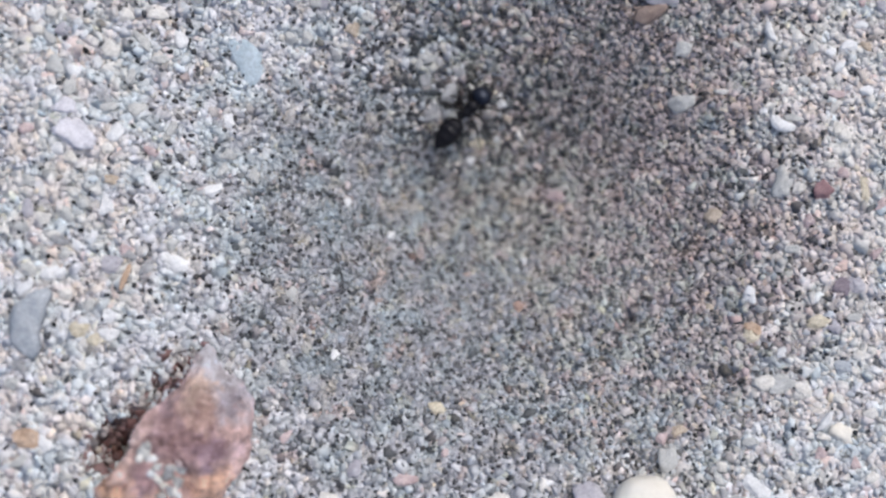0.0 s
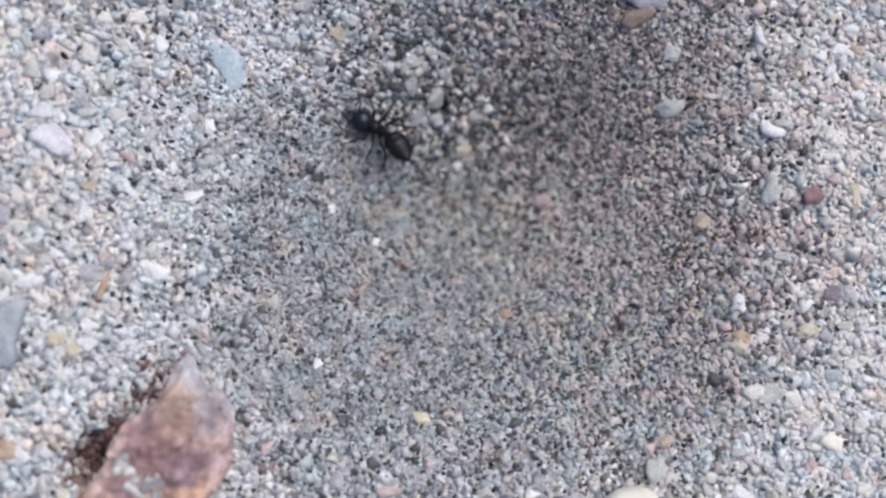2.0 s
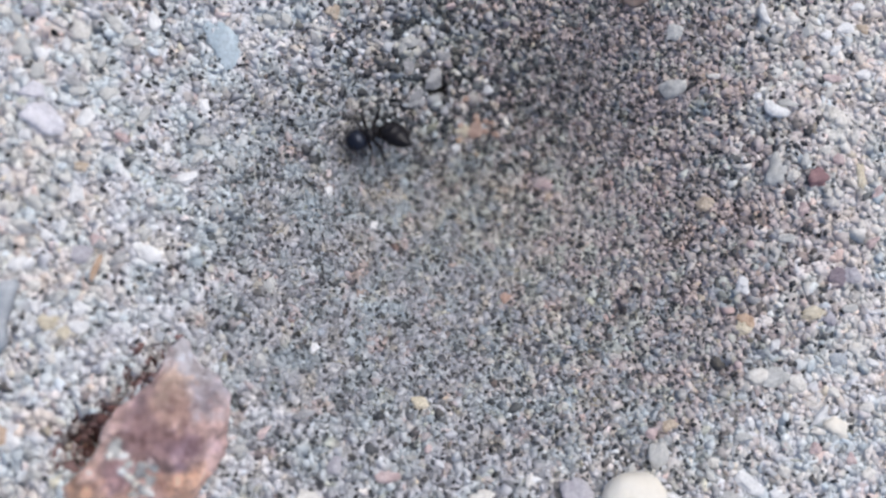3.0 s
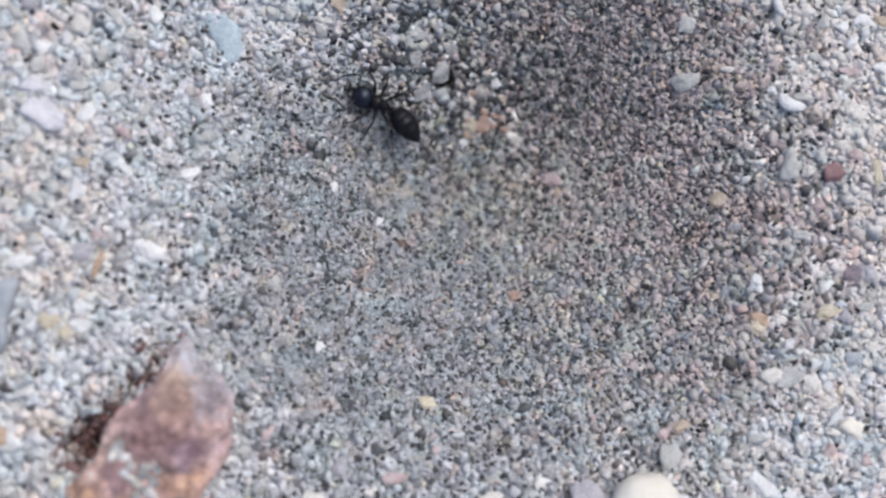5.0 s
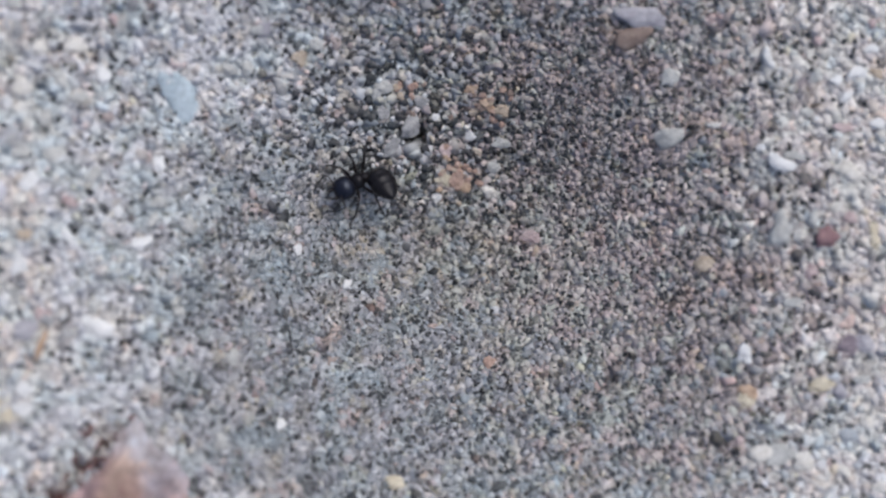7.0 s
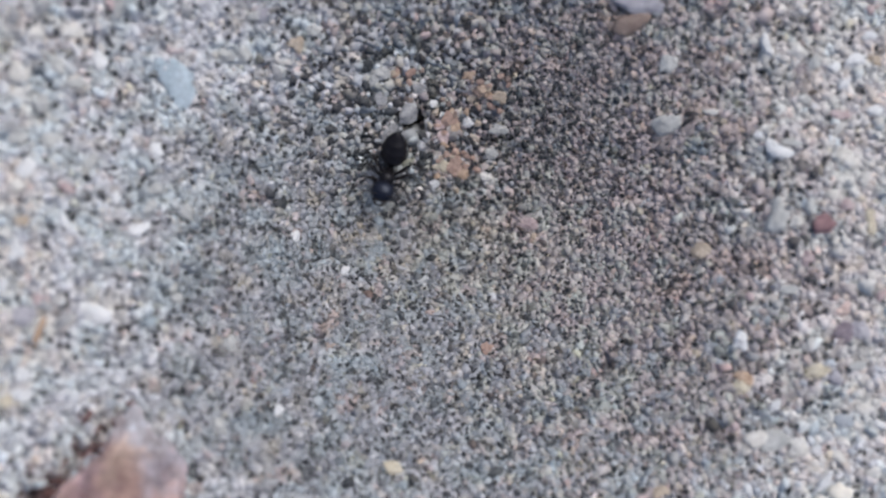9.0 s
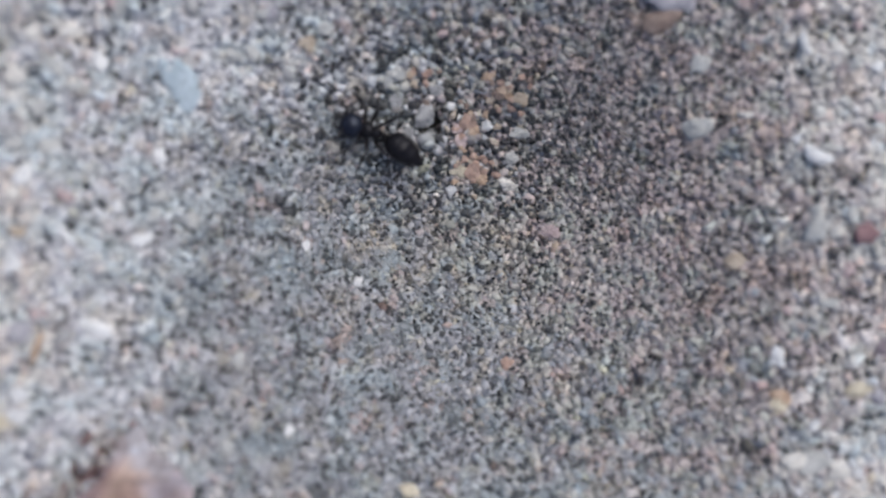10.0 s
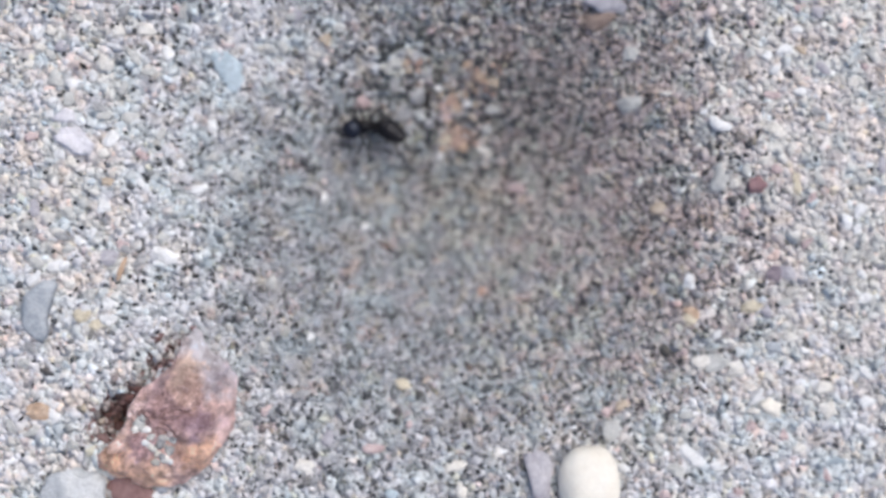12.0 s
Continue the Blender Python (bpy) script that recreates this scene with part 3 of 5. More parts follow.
def put_stone(kind, tone, x, y, w, l, turn):
    """One stone of its own: place, width and length in mm, turn in degrees."""
    PLACED.append((x, y))
    k = len(PLACED) - 1
    mat, word, seed = STONE[tone], WORDS[tone], k + 1
    if kind == "egg_pebble":
        me = pebble_mesh("pebble", w, l, 2.8, mat, seed, 0.08, 2.4, 4)
        ob = tagged(new("pebble", me), "smooth cream-white egg-shaped pebble half sunk in sand", "pebble")
        lay(ob, x, y, 0.7, turn)
    elif kind == "slate_chip":
        ob = tagged(new("slate_chip", crescent_mesh("slate_chip", w, l, 0.7, mat, 3, 0.46)), "curved blue-grey slate chip lying on coarse sand", "stone chip")
        lay(ob, x, y, 0.35, turn)
    elif kind == "flake":
        ob = tagged(new("shell_flake", crescent_mesh("shell_flake", w, l, 0.4, mat, 5, -0.3)), "flat pale blue flake lying on grey sand", "stone chip")
        lay(ob, x, y, -0.01, turn)
    elif kind == "shell":
        ob = tagged(new("shell_fragment", crescent_mesh("shell_fragment", min(w, l), max(w, l), 0.4, mat, 8 + k, 0.35)), "thin white curved shell fragment on sand", "shell")
        lay(ob, x, y, 0.3, turn + (90 if w > l else 0))
    elif kind in ("twig", "splinter"):
        me = pebble_mesh(kind, w, l, 0.35, mat, seed, 0.3, 2.2, 3)
        word2 = "thin orange bark sliver on pale sand" if kind == "twig" else "thin bright white splinter on pale sand"
        ob = tagged(new("sliver" if kind == "twig" else "splinter", me), word2, "splinter")
        lay(ob, x, y, 0.26, turn)
    elif kind == "flat_pebble":
        me = pebble_mesh("flat_pebble", w, l, 0.45 * min(w, l), mat, seed, 0.2, 2.6, 4, 9)
        ob = tagged(new("flat_pebble", me), f"flat {word} pebble lying in loose sand", "pebble")
        lay(ob, x, y, 0.25, turn)
    elif kind == "plate":
        me = pebble_mesh("stone_chip", w, l, 0.5 * min(w, l), mat, seed, 0.3, 3.0, 3, 8)
        ob = tagged(new("stone_chip", me), f"flat angular {word} stone chip bedded in coarse sand", "stone chip", group="flat stone chips")
        lay(ob, x, y, 0.02, turn)
    elif kind == "crumb":
        me = pebble_mesh("stone_crumb", w, l, 0.6 * min(w, l), mat, seed, 0.34, 2.6, 2, 9, False)
        ob = tagged(new("stone_crumb", me), f"tiny angular {word} crumb beside the nest hole", "grain", group="rusty crumbs by the nest")
        lay(ob, x, y, 0.16, turn)
    elif kind == "sunk":
        me = pebble_mesh("pebble", w, l, 0.8 * min(w, l), mat, seed, 0.34, 2.4, 3, 11)
        ob = tagged(new("pebble", me), f"crumb of {word} stone in the crevice by the rock", "pebble")
        lay(ob, x, y, float(ground_z(x, y) - ground_z(x, y, False)) + 0.1, turn)
    else:
        me = pebble_mesh("pebble", w, l, 0.46 * min(w, l), mat, seed, 0.36, 2.8, 3, 9, min(w, l) > 1.4)
        ob = tagged(new("pebble", me), f"small {word} stone lying among sand grains", "pebble", group="small stones in the sand")
        lay(ob, x, y, 0.04, turn)
    return ob


put_stone('egg_pebble', 'cream_white', 15.01, -17.69, 4.76, 5.65, 0)
put_stone('flat_pebble', 'mauve_grey', 11.08, -17.29, 2.04, 4.32, 8)
put_stone('pebble', 'pale_grey', 16.86, -14.09, 1.65, 1.93, 0)
put_stone('slate_chip', 'blue_grey', -28.06, -3.88, 2.2, 5.2, -12)
put_stone('flake', 'pale_blue', -14.50, 15.35, 2.14, 4.08, 22)
put_stone('plate', 'pale_lilac', -25.75, 9.35, 2.9, 1.9, -22)
put_stone('plate', 'pale_lilac', -26.35, 11.25, 1.6, 1.2, -12)
put_stone('pebble', 'white', -18.95, 0.28, 2.05, 1.25, -25)
put_stone('pebble', 'white', -22.99, -4.72, 1.19, 1.05, 0)
put_stone('pebble', 'white', -23.01, -3.39, 1.10, 0.97, 0)
put_stone('twig', 'orange', -21.99, -0.73, 0.44, 1.85, -18)
put_stone('pebble', 'orange', -28.27, -11.82, 1.82, 1.30, 0)
put_stone('shell', 'white', 25.72, 10.90, 2.14, 0.93, -28)
put_stone('pebble', 'white', 24.57, 11.96, 0.61, 0.61, 0)
put_stone('pebble', 'pale_grey', 18.92, 12.89, 1.81, 1.56, 0)
put_stone('pebble', 'pale_grey', 25.78, 6.51, 1.42, 2.42, 0)
put_stone('pebble', 'cream', 26.94, 6.20, 0.91, 0.91, 0)
put_stone('pebble', 'dark_red', 28.62, 5.95, 1.57, 1.49, 0)
put_stone('pebble', 'pink', 27.76, 3.70, 0.91, 0.91, 0)
put_stone('pebble', 'yellow', 31.85, 6.09, 0.62, 1.86, 0)
put_stone('pebble', 'tan', 21.05, 4.16, 1.37, 1.20, 0)
put_stone('pebble', 'cream_white', 29.81, -12.05, 1.65, 1.56, 0)
put_stone('splinter', 'white', 28.54, -11.18, 0.51, 1.84, -40)
put_stone('pebble', 'cream', 26.99, -9.01, 1.29, 1.38, 0)
put_stone('pebble', 'pale_grey', 25.34, -8.49, 2.12, 1.38, 0)
put_stone('pebble', 'white', 23.25, -15.80, 2.10, 1.28, -35)
put_stone('pebble', 'pale_grey', 22.00, -17.01, 1.37, 1.10, 0)
put_stone('pebble', 'slate_blue', 35.18, -16.45, 2.12, 0.83, 0)
put_stone('pebble', 'yellow', 28.23, -3.90, 1.76, 1.11, 0)
put_stone('pebble', 'orange', 23.62, -4.42, 1.12, 1.03, 0)
put_stone('pebble', 'mauve', 30.17, -1.30, 1.48, 1.33, 0)
put_stone('flat_pebble', 'mauve_grey', 16.73, 20.98, 3.03, 1.37, 0)
put_stone('pebble', 'brown', 16.02, 19.70, 2.30, 1.53, 20)
put_stone('pebble', 'cream', 25.15, 17.34, 0.97, 0.90, 0)
put_stone('shell', 'white', 24.99, 17.94, 0.59, 1.67, 20)
put_stone('pebble', 'pale_grey', 18.90, 16.98, 1.28, 1.02, 0)
put_stone('pebble', 'pale_grey', 17.89, 20.57, 1.02, 0.93, 0)
put_stone('pebble', 'cream', 29.97, 10.60, 1.08, 1.24, 0)
put_stone('pebble', 'grey', 0.90, 14.25, 1.35, 1.85, -30)
put_stone('pebble', 'grey', -0.62, 12.60, 1.15, 1.75, -35)
put_stone('pebble', 'grey', -1.07, 14.99, 0.97, 1.05, 0)
put_stone('pebble', 'grey', 1.55, 15.95, 1.22, 0.98, 0)
SPOIL.append((put_stone('pebble', 'pink', -3.93, 13.47, 1.29, 1.12, 0), 9.1, 9.3))
SPOIL.append((put_stone('pebble', 'orange', 5.07, 16.73, 0.97, 0.69, 0), 5.9, 6.2))
SPOIL.append((put_stone('pebble', 'orange', 6.44, 15.77, 1.31, 1.14, -15), 6.6, 6.9))
SPOIL.append((put_stone('pebble', 'tan', 7.39, 15.34, 1.15, 1.02, 0), 6.6, 6.9))
SPOIL.append((put_stone('pebble', 'red_brown', 3.82, 13.96, 1.25, 1.41, 0), 7.3, 7.8))
SPOIL.append((put_stone('pebble', 'pink', 3.11, 13.41, 1.00, 0.84, 0), 7.3, 7.8))
SPOIL.append((put_stone('pebble', 'orange', 4.29, 13.26, 0.92, 1.09, 0), 7.3, 7.8))
SPOIL.append((put_stone('pebble', 'red_brown', 4.20, 10.60, 1.79, 1.28, 0), 2.3, 2.5))
SPOIL.append((put_stone('pebble', 'pink', 3.37, 12.55, 0.93, 1.18, 0), 5.9, 6.2))
SPOIL.append((put_stone('pebble', 'white', 2.69, 14.97, 0.78, 0.70, 0), 6.6, 6.9))
SPOIL.append((put_stone('pebble', 'cream', 6.76, 9.62, 1.45, 0.94, -20), 3.5, 4.2))
SPOIL.append((put_stone('pebble', 'pale_grey', 7.57, 13.11, 1.50, 0.75, -10), 5.4, 6.0))
SPOIL.append((put_stone('pebble', 'pale_grey', 7.09, 11.48, 1.01, 0.93, 0), 5.4, 6.0))
put_stone('pebble', 'white', 5.19, 13.66, 0.82, 0.82, 0)
put_stone('pebble', 'white', 2.67, 9.12, 0.80, 0.89, 0)
put_stone('pebble', 'yellow', 3.27, 10.54, 1.21, 1.03, 0)
put_stone('pebble', 'pale_grey', -1.63, 16.33, 0.81, 0.98, 0)
put_stone('pebble', 'pale_grey', -0.99, 16.73, 1.42, 1.02, 0)
put_stone('pebble', 'pale_grey', -5.51, 19.19, 1.05, 0.83, 0)
put_stone('pebble', 'tan', -6.60, 18.29, 1.11, 0.94, -40)
put_stone('pebble', 'pink', 9.89, 6.17, 1.40, 0.84, 0)
put_stone('pebble', 'maroon', -21.13, -18.04, 3.49, 2.27, 10)
put_stone('flat_pebble', 'pale_ash', -25.1, -18.55, 5.4, 4.3, 24)
put_stone('pebble', 'red_brown', 6.53, -3.05, 0.89, 0.97, 0)
put_stone('pebble', 'white', -7.68, -6.44, 0.67, 0.81, 0)
put_stone('pebble', 'cream', -25.93, 7.67, 1.02, 0.94, 0)
put_stone('pebble', 'tan', -23.16, 6.16, 0.87, 0.71, 0)
put_stone('pebble', 'white', -28.57, 17.86, 1.17, 0.94, 20)
put_stone('pebble', 'white', -23.46, 4.25, 1.02, 1.18, 0)
put_stone('pebble', 'cream', -27.63, 3.34, 1.09, 1.01, 0)
put_stone('pebble', 'mauve_grey', -22.95, 0.26, 1.57, 1.33, 0)
put_stone('pebble', 'white', -15.67, 10.98, 0.83, 1.08, 0)
put_stone('pebble', 'yellow', -0.11, -10.50, 1.26, 1.01, 0)
put_stone('pebble', 'pale_grey', -14.21, 1.10, 0.82, 0.74, 0)
put_stone('pebble', 'yellow', 23.45, -4.99, 1.08, 1.00, 0)
put_stone('pebble', 'mauve_grey', 31.24, -1.20, 1.41, 1.16, 0)
put_stone('pebble', 'cream', 24.48, -8.44, 2.07, 1.41, 0)
put_stone('pebble', 'blue_grey', 30.05, -7.18, 1.24, 0.99, 0)
put_stone('pebble', 'tan', 17.87, -11.97, 1.08, 0.91, 0)
SPOIL.append((put_stone('pebble', 'orange', 5.43, 16.87, 0.73, 0.61, 20), 6.6, 6.9))
SPOIL.append((put_stone('pebble', 'red_brown', 6.93, 14.78, 0.78, 0.70, -20), 6.6, 6.9))
SPOIL.append((put_stone('pebble', 'tan', 5.48, 15.33, 0.82, 0.70, 0), 6.6, 6.9))
SPOIL.append((put_stone('pebble', 'orange', 4.76, 9.93, 1.11, 0.86, 0), 5.9, 6.2))
SPOIL.append((put_stone('pebble', 'red_brown', 3.64, 11.34, 0.85, 0.76, 30), 5.9, 6.2))
# small rust-coloured crumbs thrown out with the spoil
crumbs = random.Random(17)
for cx, cy, spread, count, start, end in ((6.3, 15.9, 1.1, 13, 6.6, 6.9), (3.9, 13.6, 0.8, 9, 7.3, 7.8), (4.0, 11.3, 0.8, 9, 5.9, 6.2), (0.3, 16.5, 0.6, 11, 5.8, 6.1), (4.2, 10.8, 1.1, 10, 2.3, 2.6)):
    for _ in range(count):
        SPOIL.append((put_stone('crumb', crumbs.choice(('red_brown', 'tan', 'red_brown', 'orange', 'brown')), cx + crumbs.gauss(0, spread), cy + crumbs.gauss(0, spread),
                                crumbs.uniform(0.38, 0.62), crumbs.uniform(0.35, 0.55), crumbs.uniform(0, 180)), start, end))
put_stone('pebble', 'yellow', -24.99, -4.39, 1.32, 1.09, 0)
put_stone('pebble', 'yellow', -23.94, -5.09, 0.93, 0.86, 0)
put_stone('pebble', 'cream', -25.05, 8.41, 0.94, 0.86, 0)
put_stone('pebble', 'white', -26.79, 8.36, 0.86, 0.78, 0)
put_stone('plate', 'cream', -27.42, 17.92, 0.85, 0.78, -6)
put_stone('plate', 'cream', -22.47, 17.99, 1.02, 0.94, -19)
put_stone('plate', 'cream', -28.51, 16.70, 0.93, 0.77, 21)
put_stone('plate', 'cream', -23.57, 15.56, 1.33, 1.41, 0)
put_stone('plate', 'white', -25.89, 13.85, 1.01, 0.78, 5)
put_stone('plate', 'pale_grey', -27.17, 14.19, 1.55, 1.16, -16)
put_stone('plate', 'pale_grey', -26.05, 12.66, 0.93, 1.40, -20)
put_stone('plate', 'white', -27.48, 11.43, 0.62, 1.08, -21)
put_stone('plate', 'white', -23.10, 9.61, 0.94, 1.41, -24)
put_stone('plate', 'pink', -28.90, 9.63, 0.93, 0.85, 0)
put_stone('plate', 'white', -18.86, 16.53, 0.96, 1.20, 10)
put_stone('plate', 'cream', -29.22, 15.30, 0.77, 0.93, -7)
put_stone('plate', 'pale_grey', -21.73, 11.29, 1.35, 0.95, 23)
put_stone('plate', 'pink', -20.73, 8.31, 1.19, 0.79, -22)
put_stone('plate', 'cream', -20.45, 18.34, 1.59, 0.95, 8)
put_stone('plate', 'cream', 26.94, 17.64, 1.08, 0.91, -2)
put_stone('plate', 'white', 25.93, 17.11, 0.66, 0.50, -8)
put_stone('plate', 'white', 29.58, 16.43, 0.83, 0.74, 24)
put_stone('plate', 'cream', 30.35, 10.12, 1.07, 1.23, -14)
put_stone('plate', 'pale_grey', 27.48, 14.34, 0.99, 0.83, -19)
put_stone('plate', 'white', 32.14, 18.56, 1.24, 0.66, -9)
put_stone('plate', 'cream', 22.76, 17.10, 0.75, 0.50, -12)
put_stone('plate', 'tan', 32.31, 16.87, 0.83, 0.99, 16)
put_stone('plate', 'cream', 21.66, 13.68, 0.93, 0.42, -9)
put_stone('plate', 'pink', 29.87, 13.26, 1.23, 0.66, -8)
put_stone('plate', 'white', 32.18, 13.49, 1.07, 0.82, -13)
put_stone('plate', 'pale_grey', 26.59, 11.41, 1.48, 0.74, -15)
put_stone('plate', 'cream', 34.09, -10.48, 1.50, 1.15, 15)
put_stone('plate', 'cream', 34.31, -12.24, 1.32, 1.59, 21)
put_stone('plate', 'white', 37.67, -11.62, 1.33, 0.97, -2)
put_stone('plate', 'white', 37.21, -13.81, 1.32, 0.79, -20)
put_stone('plate', 'cream', 39.46, -12.96, 1.59, 1.33, 13)
put_stone('plate', 'white', 25.42, -16.73, 1.31, 0.87, -1)
put_stone('plate', 'cream', 32.06, -15.28, 1.05, 0.88, 7)
put_stone('plate', 'white', 37.18, -20.68, 3.96, 2.20, -10)
put_stone('plate', 'cream', 29.59, -20.36, 2.62, 1.75, -14)
put_stone('plate', 'maroon', 33.60, -20.43, 2.19, 1.49, -10)
put_stone('plate', 'tan', 39.44, -17.59, 0.88, 0.88, 5)
put_stone('plate', 'pink', 24.50, -19.97, 0.96, 0.70, -8)
put_stone('plate', 'mauve_grey', -5.94, -14.49, 1.03, 1.29, -20)
put_stone('plate', 'pink', -2.31, -15.24, 1.56, 1.04, 10)
put_stone('plate', 'cream', -7.77, -16.49, 1.62, 1.02, -6)
put_stone('plate', 'maroon', -2.85, -20.10, 2.30, 1.45, -25)
put_stone('plate', 'pale_blue', -0.86, -18.77, 1.11, 0.86, -7)
put_stone('plate', 'cream', 4.75, -18.67, 0.86, 1.38, 11)
put_stone('plate', 'cream', 4.22, -16.80, 1.73, 0.87, 20)
put_stone('plate', 'white', -19.38, -18.49, 1.00, 0.92, -6)
# crumbs coloured dark to stand for shade deep in the crevice
put_stone('sunk', 'shaded_earth', -22.52, -12.36, 1.14, 1.31, 10)
put_stone('sunk', 'shaded_earth', -22.95, -13.50, 1.05, 0.96, 0)
put_stone('sunk', 'shaded_earth', -21.92, -11.62, 0.87, 1.14, 0)
put_stone('sunk', 'shaded_earth', -23.38, -12.34, 0.87, 0.79, 0)
put_stone('sunk', 'shaded_earth', -21.36, -10.96, 0.79, 0.96, -30)
put_stone('sunk', 'shaded_earth', -20.81, -10.18, 0.70, 0.88, -30)

# red rock: outline round its foot, mm
FOOT = [(-16.38, -5.65), (-14.85, -7.35), (-13.30, -8.90), (-13.01, -11.40), (-13.80, -14.44), (-16.06, -16.88), (-18.43, -17.71), (-20.59, -17.24), (-22.89, -16.34), (-23.25, -15.20), (-22.10, -13.90), (-21.05, -12.50), (-20.75, -11.50), (-19.85, -10.00), (-18.10, -8.30)]


def build_rock():
    cx, cy = -18.2, -12.0
    base_z = float(ground_z(cx, cy))
    root = new("red_rock")
    root.matrix_world = Matrix.Translation((cx * MM, cy * MM, base_z * MM))
    tagged(root, "rough reddish rock with orange foot and grey tip, half buried", "rock")
    pts = [Vector((x - cx, y - cy)) for x, y in FOOT]
    ring = []
    n = len(pts)
    for i in range(n):                       # rounded outline
        p0, p1, p2, p3 = pts[i - 1], pts[i], pts[(i + 1) % n], pts[(i + 2) % n]
        for s in range(10):
            t = s / 10
            c = 0.5 * ((2 * p1) + (p2 - p0) * t + (2 * p0 - 5 * p1 + 4 * p2 - p3) * t * t + (3 * p1 - p0 - 3 * p2 + p3) * t ** 3)
            ring.append(c)
    bm = bmesh.new()
    levels = 34
    rows = []
    for k in range(levels + 1):
        u = k / levels
        if u < 0.25:                         # buried foot and steep flank
            r, z = 0.84 + 0.16 * min(1.0, u / 0.22), -1.6 + u * 9.6
        else:
            w = (u - 0.25) / 0.75
            r, z = 1.0 - w, 0.8 + 2.25 * (1 - (1 - w) ** 3.5)
        row = []
        for p in ring:
            q = p * r
            rise = float(ground_z(cx + q.x, cy + q.y, False)) - base_z
            tip = max(0.0, q.y - 1.5) * 0.16
            ridge = 0.75 * math.exp(-((q.x - 0.42 * q.y + 2.5) / 0.6) ** 2) if q.y > -2.5 else 0.0
            flank = -0.3 * max(0.0, q.x - 0.25 * q.y - 2.0) * min(1.0, 2.5 * (1 - r))
            lump = 0.55 * noise.noise(Vector((q.x * 0.42, q.y * 0.42, z * 0.4 + 3))) + 0.5 * noise.noise(Vector((q.x * 0.8, q.y * 0.8, 7))) \
                + 0.45 * abs(noise.noise(Vector((q.x * 1.5, q.y * 1.5, 2)))) + 0.30 * noise.noise(Vector((q.x * 3.0, q.y * 3.0, z))) + 0.20 * noise.noise(Vector((q.x * 6.0, q.y * 6.0, z * 2)))
            foot = 0.7 * noise.noise(Vector((q.x * 1.1, q.y * 1.1, 12))) if q.y < -2.5 else 0.0
            out = 1 + 0.07 * noise.noise(Vector((q.x * 0.9, q.y * 0.9, z * 1.3))) + 0.035 * noise.noise(Vector((q.x * 2.4, q.y * 2.4, z * 2)))
            pit = -0.95 * math.exp(-(((q.x - 0.6) / 1.1) ** 2 + ((q.y + 2.1) / 0.8) ** 2)) if z > 0.8 else 0.0
            zz = z + (lump - tip + ridge + flank + foot + pit) * min(1.0, max(0.0, (z + 0.6)))
            row.append(bm.verts.new((q.x * out * MM, q.y * out * MM, (zz + rise) * MM)))
        rows.append(row)
    m = len(ring)
    for k in range(levels):
        for i in range(m):
            a, b, c, d = rows[k][i], rows[k][(i + 1) % m], rows[k + 1][(i + 1) % m], rows[k + 1][i]
            bm.faces.new((a, b, c, d))
    bmesh.ops.remove_doubles(bm, verts=bm.verts, dist=2e-6)
    bmesh.ops.recalc_face_normals(bm, faces=bm.faces)
    me = bpy.data.meshes.new("body")
    bm.to_mesh(me)
    bm.free()
    me.materials.append(ROCK)
    me.polygons.foreach_set("use_smooth", [True] * len(me.polygons))
    body = new("body", me)
    body.parent = root
    rng = random.Random(3)
    pocket = [(-1.35, -0.3, 1.0, "pale_grey"), (-0.95, -0.85, 0.8, "white"), (-1.0, 0.15, 0.45, "pale_grey"), (-1.6, -0.75, 0.5, "cream"), (0.9, -1.1, 0.6, "pink")]
    for k in range(24):                      # sand caught in the hollow of the crown
        pocket.append((rng.uniform(-0.9, 1.1), rng.uniform(-3.5, -1.3), rng.uniform(0.32, 0.62), ("cream", "grey", "white", "pale_grey", "grey")[k % 5]))
    for dx, dy, s, tone in pocket:
        g = new("embedded_grain", pebble_mesh("embedded_grain", s * 1.4, s * 1.2, s, STONE[tone], rng.randint(1, 90), 0.3, 2.3, 2, 9))
        g.parent = root
        hit, place, _, _ = body.ray_cast(Vector((dx * MM, dy * MM, 0.02)), Vector((0, 0, -1)))
        g.matrix_basis = Matrix.Translation(place if hit else (dx * MM, dy * MM, 2.5 * MM)) @ pose(0, 0, 0, 0, 0, rng.uniform(0, 180))
    return root


build_rock()


# ---------------------------------------------------------------- coarse grains, one by one
def build_coarse_grains():
    rng = random.Random(21)
    tones = ["white", "pale_grey", "cream", "grey", "pale_grey", "pink", "cream", "pale_grey", "pink", "white", "mauve_grey", "cream"]
    meshes = [(t, pebble_mesh("coarse_grain", 0.75 * rng.uniform(0.85, 1.9), 0.62 * rng.uniform(0.85, 1.6), 0.45, STONE[t], 50 + i * 3, 0.34, 2.6, 2, 8, False))
              for i, t in enumerate(tones + tones)]
    made = 0
    while made < 260:
        x, y = rng.uniform(-38, 40), rng.uniform(-25, 27)
        share = float(pale_share(np.array(x), np.array(y)))
        if rng.random() > share ** 1.5 or any((x - p[0]) ** 2 + (y - p[1]) ** 2 < 1.2 for p in PLACED):
            continue
        if -24 < x < -12.5 and -19 < y < -5 or (x - HOLE[0]) ** 2 + (y - HOLE[1]) ** 2 < 4:
            continue
        tone, me = meshes[rng.randrange(len(meshes))]
        if x < 0 and tone in ("pink", "cream") and rng.random() < 0.7:
            tone, me = meshes[rng.choice((0, 1, 3, 4))]
        ob = tagged(new("coarse_grain", me), f"coarse {WORDS[tone]} sand grain lying loose", "grain", group="coarse sand grains")
        lay(ob, x, y, 0.08, rng.uniform(0, 360))
        made += 1


build_coarse_grains()


